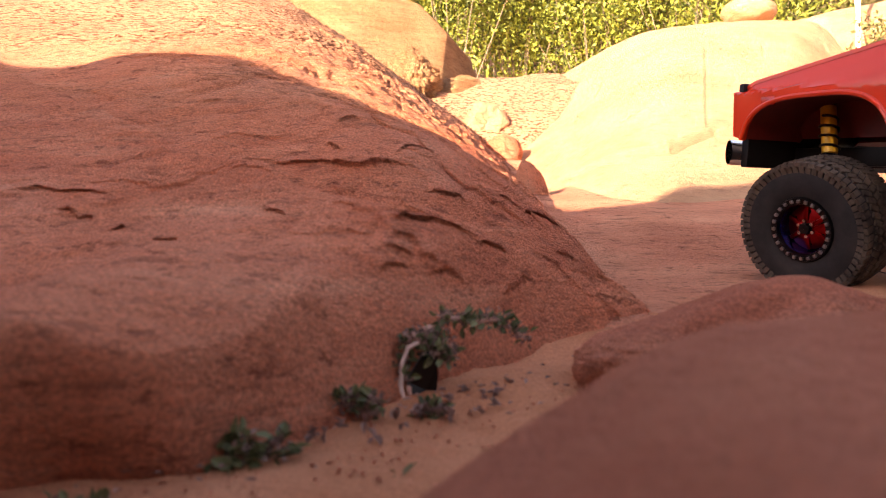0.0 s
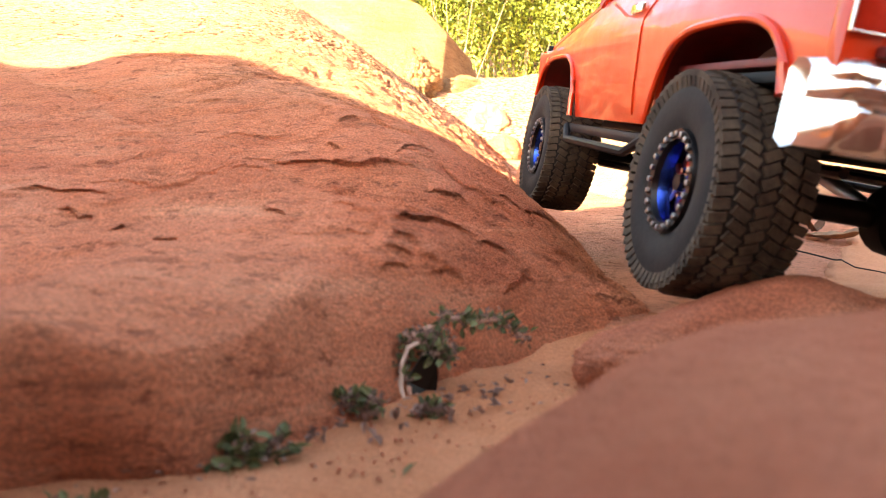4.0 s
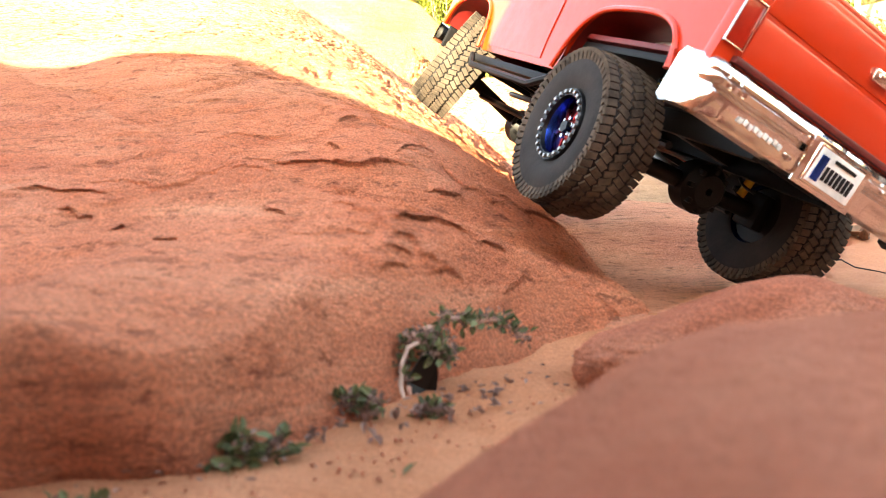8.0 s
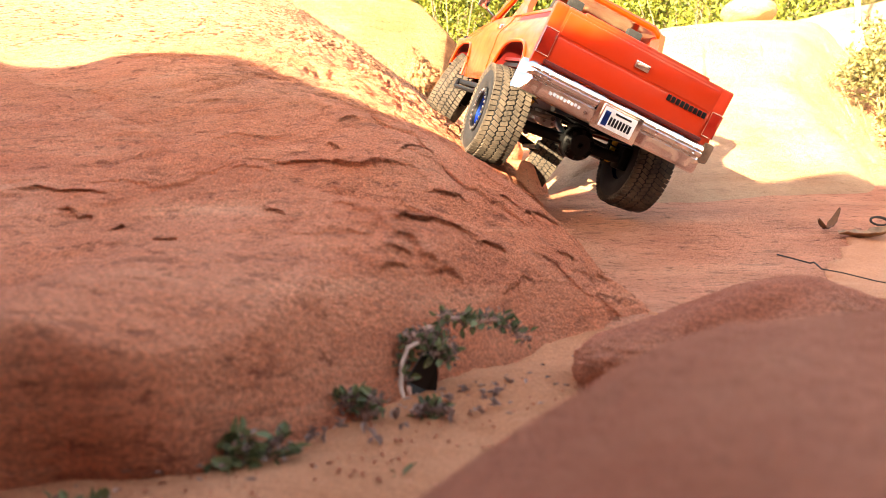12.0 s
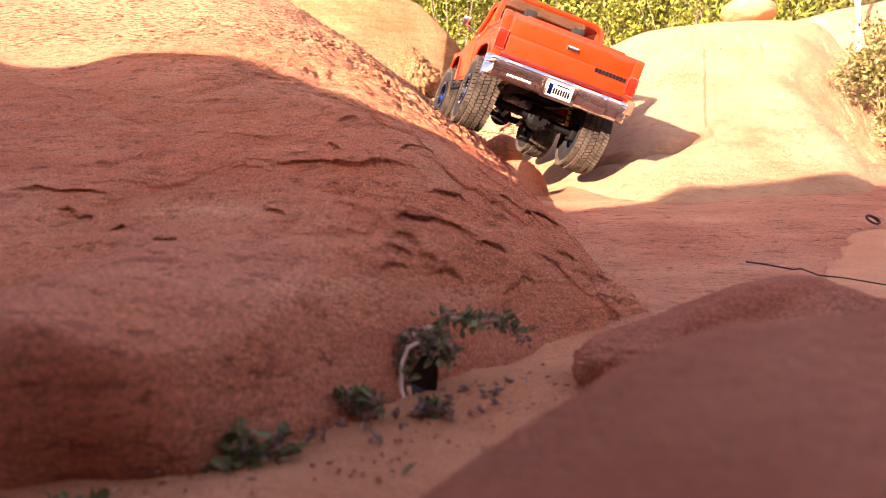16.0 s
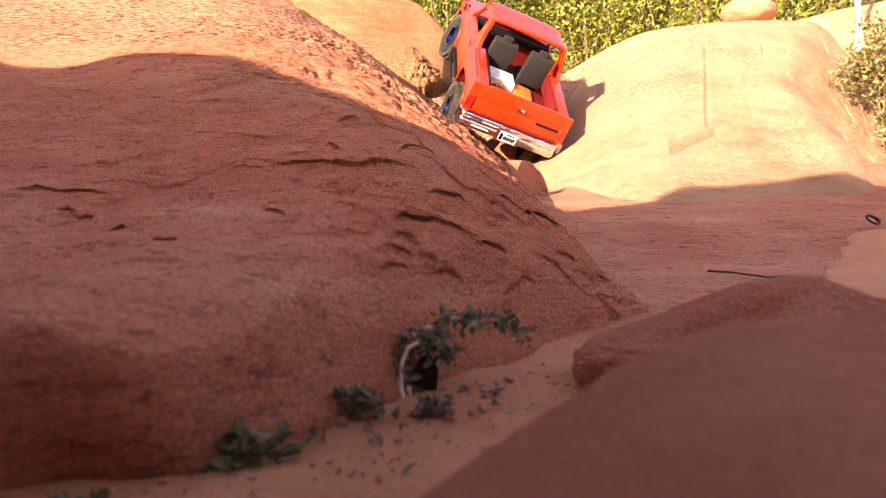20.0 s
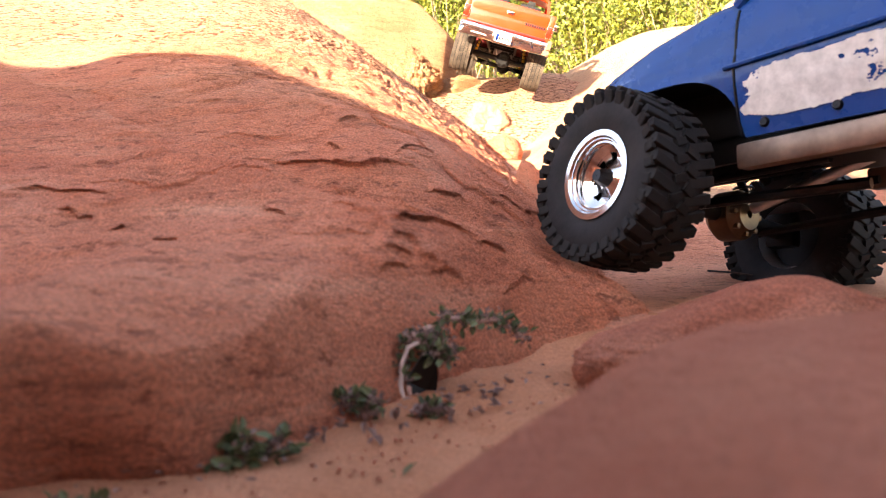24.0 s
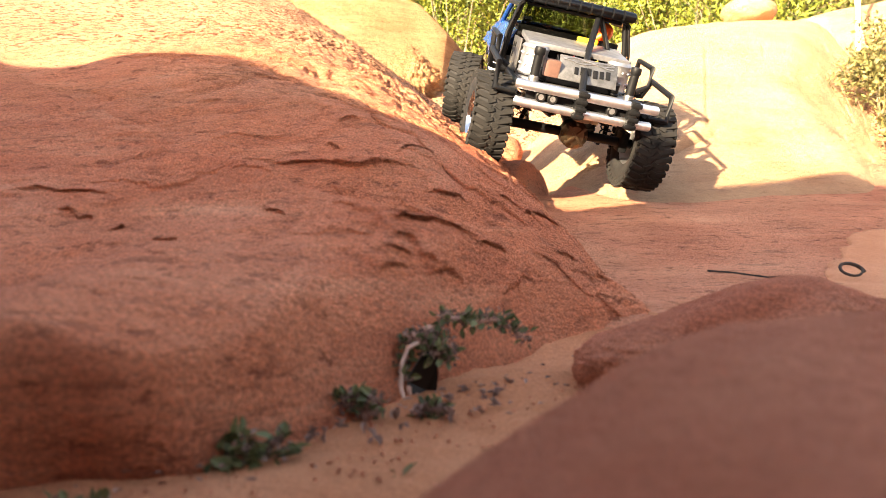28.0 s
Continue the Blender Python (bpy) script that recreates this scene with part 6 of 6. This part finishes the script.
# thin white pole beside the shelf
bm = bmesh.new()
tube(bm, [(0, 0, -0.2), (0, 0, 0.9)], 0.009, 10)
pole = part("marker_pole", bm, M["pole"])
pole.location = (1.72, 3.0, EYE + 0.83)
tagged(pole, "thin white painted pole standing on the rock shelf", "pole")
bm = bmesh.new()
tube(bm, [(0, 0, -0.05), (-0.02, 0, 0.1), (-0.07, 0, 0.3), (-0.09, 0.02, 0.45)], 0.005, 6)
dead = part("dead_branch", bm, M["pole"])
dead.location = (1.71, 2.98, EYE + 0.98)
tagged(dead, "bleached thin branch leaning on the pole", "branch")


# dry leaves and a twig that the wheels push about
def dry_leaf(label, length, width, curl, seed, material):
    bm = bmesh.new()
    rnd = random.Random(seed)
    rows = []
    for i, u in enumerate(np.linspace(0, 1, 13)):
        w = width * math.sin(math.pi * min(1, u * 0.96 + 0.03)) ** 0.7 * (0.65 + 0.35 * abs(math.sin(u * 11))) + 0.0008
        rows.append([(length * (u - 0.5), w * v, curl * length * ((u - 0.4) ** 2) + 0.35 * w * abs(v) * 1.2 + 0.003 * rnd.random()) for v in np.linspace(-0.5, 0.5, 7)])
    sheet(bm, rows, (0, 0, -0.0006))
    lf = part("dry_leaf", bm, material)
    return tagged(lf, label, "leaf")


big_leaf = dry_leaf("large lobed brown dry leaf on the sand", 0.062, 0.034, 0.5, 4, M["tan_leaf"])
curl_leaf = dry_leaf("small tightly curled dark brown leaf", 0.03, 0.012, 2.2, 6, M["dry_leaf"])
bm = bmesh.new()
tube(bm, [(0, 0, 0.002), (0.02, -0.003, 0.003), (0.05, 0.002, 0.002), (0.058, 0.001, 0.004), (0.082, -0.007, 0.002), (0.104, -0.004, 0.003), (0.135, 0.003, 0.002), (0.165, 0.008, 0.003)], 0.0009, 6, 0.0005)
twig = tagged(part("twig", bm, M["dark_wood"]), "long thin dark bent twig on the slickrock", "twig")
bm = bmesh.new()
tube(bm, [(0.012 * math.cos(a) * (1 - 0.05 * a), 0.006 * math.sin(a), 0.0065 + 0.006 * math.sin(a) * (1 - 0.05 * a) + 0.0006 * a) for a in np.linspace(0, 6.6, 30)], 0.0017, 6, 0.0009)
curl_stem = tagged(part("curled_stem", bm, M["dark_wood"]), "dark stem curled into a loop", "stem")


def lay(x, y, turn, lift=0.004):
    return pose(x, y, float(floor_height(np.array(x), np.array(y))) + lift, 8, 0, turn)


# ---- how the trucks drive: seconds; place over the eye; pitch, lean, heading; twist and lift of the axles ----
RED = [
    (0.0, 0.443, 0.470, 0.025, 6.4, -0.7, 22.8, 0.0, -10.3, 0.000, -0.006),
    (0.5, 0.412, 0.470, 0.031, 6.1, -3.5, 22.8, 0.0, -5.6, 0.000, -0.002),
    (1.0, 0.356, 0.519, 0.038, 7.6, -3.3, 23.7, 0.0, -3.0, 0.000, -0.001),
    (1.5, 0.239, 0.584, 0.071, 15.5, -10.6, 25.5, -1.7, 3.0, -0.000, 0.003),
    (2.0, 0.192, 0.773, 0.091, 16.7, 0.9, 17.0, 0.2, 0.0, 0.000, 0.000),
    (2.5, 0.194, 0.987, 0.138, 10.2, -7.7, 1.8, 4.9, 0.0, -0.012, 0.000),
    (3.0, 0.200, 0.788, 0.073, 7.5, -1.1, -2.7, 5.2, 0.0, 0.004, 0.000),
    (3.5, 0.208, 0.642, 0.061, 12.1, 3.8, 2.5, 2.8, 0.0, 0.004, 0.000),
    (4.5, 0.205, 0.430, 0.035, 12.0, 12.0, 10.0, 0.0, 0.0, 0.000, 0.000),
    (5.5, 0.179, 0.368, 0.029, 13.9, 20.5, 18.7, 0.0, -0.5, 0.000, 0.002),
    (6.0, 0.156, 0.523, 0.087, 17.4, 12.3, 25.3, -4.5, 0.3, -0.004, 0.000),
    (6.5, 0.147, 0.587, 0.092, 20.0, 16.9, 25.4, -4.5, 6.3, -0.003, -0.007),
    (7.0, 0.143, 0.651, 0.099, 22.6, 20.7, 25.4, -4.6, 11.2, -0.002, -0.013),
    (8.0, 0.130, 0.669, 0.100, 21.5, 22.6, 25.9, -5.2, 12.9, 0.003, -0.011),
    (9.0, 0.138, 0.790, 0.124, 18.3, 26.2, 22.9, -7.0, 12.9, 0.005, -0.011),
    (10.0, 0.141, 0.813, 0.139, 19.0, 26.1, 23.5, -3.4, 11.7, -0.000, -0.012),
    (11.0, 0.141, 0.855, 0.152, 19.4, 24.9, 22.6, -3.3, 10.6, -0.001, -0.013),
    (11.5, 0.133, 0.927, 0.156, 17.9, 21.3, 15.4, -6.0, 13.4, 0.004, -0.011),
    (12.0, 0.120, 0.998, 0.164, 16.5, 22.0, 15.0, -5.6, 10.1, 0.005, -0.009),
    (12.5, 0.117, 1.055, 0.182, 17.6, 24.2, 14.5, -5.5, 8.0, 0.000, -0.005),
    (14.5, 0.127, 1.277, 0.245, 8.0, 41.5, 29.0, -4.7, -0.0, -0.003, -0.000),
    (15.0, 0.133, 1.289, 0.245, 8.0, 41.8, 27.5, -5.9, -0.2, -0.001, -0.000),
    (16.0, 0.120, 1.281, 0.237, 12.0, 17.7, 10.0, 2.5, 0.0, 0.001, 0.000),
    (17.0, 0.111, 1.335, 0.217, 3.6, 14.8, 7.9, 1.3, 0.0, -0.007, 0.000),
    (18.0, 0.118, 1.434, 0.269, 17.7, 7.4, 6.0, 11.0, 0.0, -0.008, 0.000),
    (18.5, 0.106, 1.515, 0.297, 28.0, 5.5, 9.5, 5.0, 0.0, -0.004, 0.000),
    (19.0, 0.103, 1.595, 0.321, 34.0, 7.4, 13.7, 0.0, 2.1, 0.000, 0.002),
    (20.0, 0.112, 1.665, 0.365, 42.0, 17.9, 15.4, 0.0, 9.2, 0.000, 0.006),
    (21.0, 0.119, 1.668, 0.388, 43.9, 19.3, 10.4, 0.0, 5.0, 0.000, 0.003),
    (21.5, 0.104, 1.731, 0.437, 46.0, 14.3, 6.3, 0.0, 0.0, 0.000, 0.000),
    (23.5, 0.125, 1.870, 0.469, 22.1, 13.3, -2.3, 0.0, 0.0, 0.000, 0.000),
    (24.0, 0.151, 1.967, 0.506, 11.3, 16.3, -1.3, 0.0, 0.0, 0.000, 0.000),
    (24.5, 0.200, 2.080, 0.620, 12.0, 14.0, -6.0, 0.0, 0.0, 0.000, 0.000),
    (25.0, 0.420, 2.450, 0.660, 6.0, 6.0, -20.0, 0.0, 0.0, 0.000, 0.000),
    (26.0, 0.720, 3.000, 0.610, 0.0, 2.0, -24.0, 0.0, 0.0, 0.000, 0.000),
    (27.0, 0.780, 3.150, 0.610, 0.0, 0.0, -24.0, 0.0, 0.0, 0.000, 0.000),
    (28.0, 0.800, 3.200, 0.610, 0.0, 0.0, -24.0, 0.0, 0.0, 0.000, 0.000),
]
BLUE = [
    (0.0, 0.950, 0.300, 0.000, 4.0, 0.0, 40.0, 0.0, 0.0, 0.000, 0.000),
    (22.6, 0.950, 0.300, 0.000, 4.0, 0.0, 40.0, 0.0, 0.0, 0.000, 0.000),
    (23.5, 0.366, 0.360, 0.033, -3.0, 0.0, 36.0, 0.0, 4.0, 0.000, 0.000),
    (24.0, 0.296, 0.413, 0.038, -4.0, 2.0, 33.0, 0.0, 8.0, 0.000, 0.000),
    (24.5, 0.245, 0.482, 0.055, 7.3, -4.9, 21.0, -8.0, 18.0, -0.008, -0.004),
    (25.0, 0.190, 0.629, 0.070, 20.2, 5.0, 22.9, -0.4, 10.1, -0.000, 0.005),
    (25.5, 0.173, 0.764, 0.111, 20.0, 14.4, 20.3, -0.6, 2.7, -0.004, 0.001),
    (26.0, 0.149, 0.834, 0.106, 12.8, 16.7, 21.3, -8.0, 17.2, 0.004, 0.010),
    (26.5, 0.160, 0.904, 0.149, 18.2, 16.8, 19.1, -8.5, 11.8, -0.001, -0.006),
    (27.0, 0.154, 0.946, 0.165, 18.6, 16.7, 15.0, -9.0, 12.2, 0.000, -0.009),
    (27.5, 0.156, 1.014, 0.203, 24.3, 13.0, 10.6, -2.0, -8.2, 0.003, -0.004),
    (28.0, 0.1525, 1.125, 0.213, 21.5, 9.8, 7.6, -0.5, -3.5, 0.003, -0.002),
]


def spline(keys):
    """Smooth poses ten times a second through the keyed ones (slopes limited, so that a rest stays a rest)."""
    K = np.array(keys)
    t, V = K[:, 0], K[:, 1:]
    D = np.diff(V, axis=0) / np.diff(t)[:, None]
    S = np.zeros_like(V)
    a, b_ = D[:-1], D[1:]
    S[1:-1] = np.where(a * b_ > 0, 2 * a * b_ / (a + b_ + 1e-12 * np.sign(a + b_ + 1e-30)), 0)
    out = []
    for T_ in np.arange(0, 281) / 10:
        i = int(np.clip(np.searchsorted(t, T_, side="right") - 1, 0, len(t) - 2))
        h = t[i + 1] - t[i]
        u = (T_ - t[i]) / h
        out.append(V[i] * (1 + 2 * u) * (1 - u) ** 2 + h * S[i] * u * (1 - u) ** 2 + V[i + 1] * u * u * (3 - 2 * u) + h * S[i + 1] * u * u * (u - 1))
    return np.array(out)


def drive(truck, axles, wheels, keys, wb, half, r, steer):
    P = spline(keys)
    mats = [pose(v[0], v[1], v[2] + EYE, v[3], v[4], v[5]) for v in P]
    times = [k / 10 for k in range(281)]
    walk(truck, list(zip(times, mats)))
    roll_ = [0.0]
    for A, B in zip(mats, mats[1:]):
        f = (A.to_3x3() @ Vector((0, 1, 0))).normalized()
        roll_.append(roll_[-1] - math.degrees((B.translation - A.translation).dot(f) / r))
    for axle, col, y in ((axles[0], 6, -wb), (axles[1], 7, wb)):
        walk(axle, [(t, pose(0, y, v[col + 2], 0, v[col], 0)) for t, v in zip(times, P)][::2])
    for wheel, (s, y, col) in zip(wheels, ((-1, -wb, 6), (1, -wb, 6), (-1, wb, 7), (1, wb, 7))):
        rows = []
        for t, v, a in zip(times, P, roll_):
            turn = float(np.interp(t, *steer)) if y > 0 else 0.0
            ax = pose(0, y, v[col + 2], 0, v[col], 0)
            rows.append((t, ax @ pose(s * half, 0, 0, 0, 0, turn) @ pose(0, 0, 0, a, 0, 0)))
        walk(wheel, rows)


RED_STEER = ((0.0, 1.4, 2.0, 2.6, 3.2, 6.0, 6.8, 12.5, 14.5), (8.0, 4.0, -16.0, -12.0, 0.0, 0.0, -18.0, -18.0, 6.0))
BLUE_STEER = ((0.0, 24.0, 24.5, 25.0, 27.0, 28.0), (0.0, -4.0, -2.0, -14.0, -18.0, -12.0))


def motions():
    drive(red_truck, red_axles, red_wheels, RED, 0.156, 0.0915, 0.0558, RED_STEER)
    drive(blue_truck, blue_axles, blue_wheels, BLUE, 0.1597, 0.1085, 0.0602, BLUE_STEER)

    walk(big_leaf, [(t, lay(*q)) for t, *q in ((0.0, 0.42, 0.76, -25), (2.2, 0.42, 0.76, -25), (2.6, 0.418, 0.768, -30), (5.0, 0.418, 0.768, -30), (7.0, 0.43, 0.77, 20), (9.0, 0.46, 0.81, 25),
                                               (11.0, 0.47, 0.82, 5), (12.0, 0.46, 0.785, 0), (12.5, 0.47, 0.80, 0), (14.2, 0.62, 0.87, 40), (28.0, 0.62, 0.87, 40))])
    walk(curl_leaf, [(t, lay(*q)) for t, *q in ((0.0, 0.40, 0.80, 20), (2.4, 0.40, 0.80, 20), (5.0, 0.42, 0.79, 40), (9.0, 0.45, 0.77, 60), (11.0, 0.42, 0.80, 20), (12.0, 0.43, 0.81, 20), (14.2, 0.60, 0.80, 80), (28.0, 0.60, 0.80, 80))])
    flat = (0.3517, 0.7259, EYE - 0.003, 0, 10.7, -73.9)
    turned = (0.3193, 0.7046, EYE - 0.009, 0, 7.6, -88.0)
    pushed = (0.2312, 0.6332, EYE - 0.021, 0, 5.5, -34.0)
    walk(twig, [(t, pose(*q)) for t, q in ((0.0, flat), (11.6, flat), (12.2, turned), (15.6, turned), (16.5, pushed), (28.0, pushed))])
    walk(curl_stem, [(t, lay(*q)) for t, *q in ((0.0, 0.50, 0.83, 0), (12.0, 0.50, 0.83, 0), (15.0, 0.495, 0.835, 30), (22.5, 0.495, 0.835, 30), (24.5, 0.333, 0.602, 80), (25.6, 0.335, 0.602, 60), (26.5, 0.338, 0.602, 20), (28.0, 0.339, 0.602, 10))])


motions()
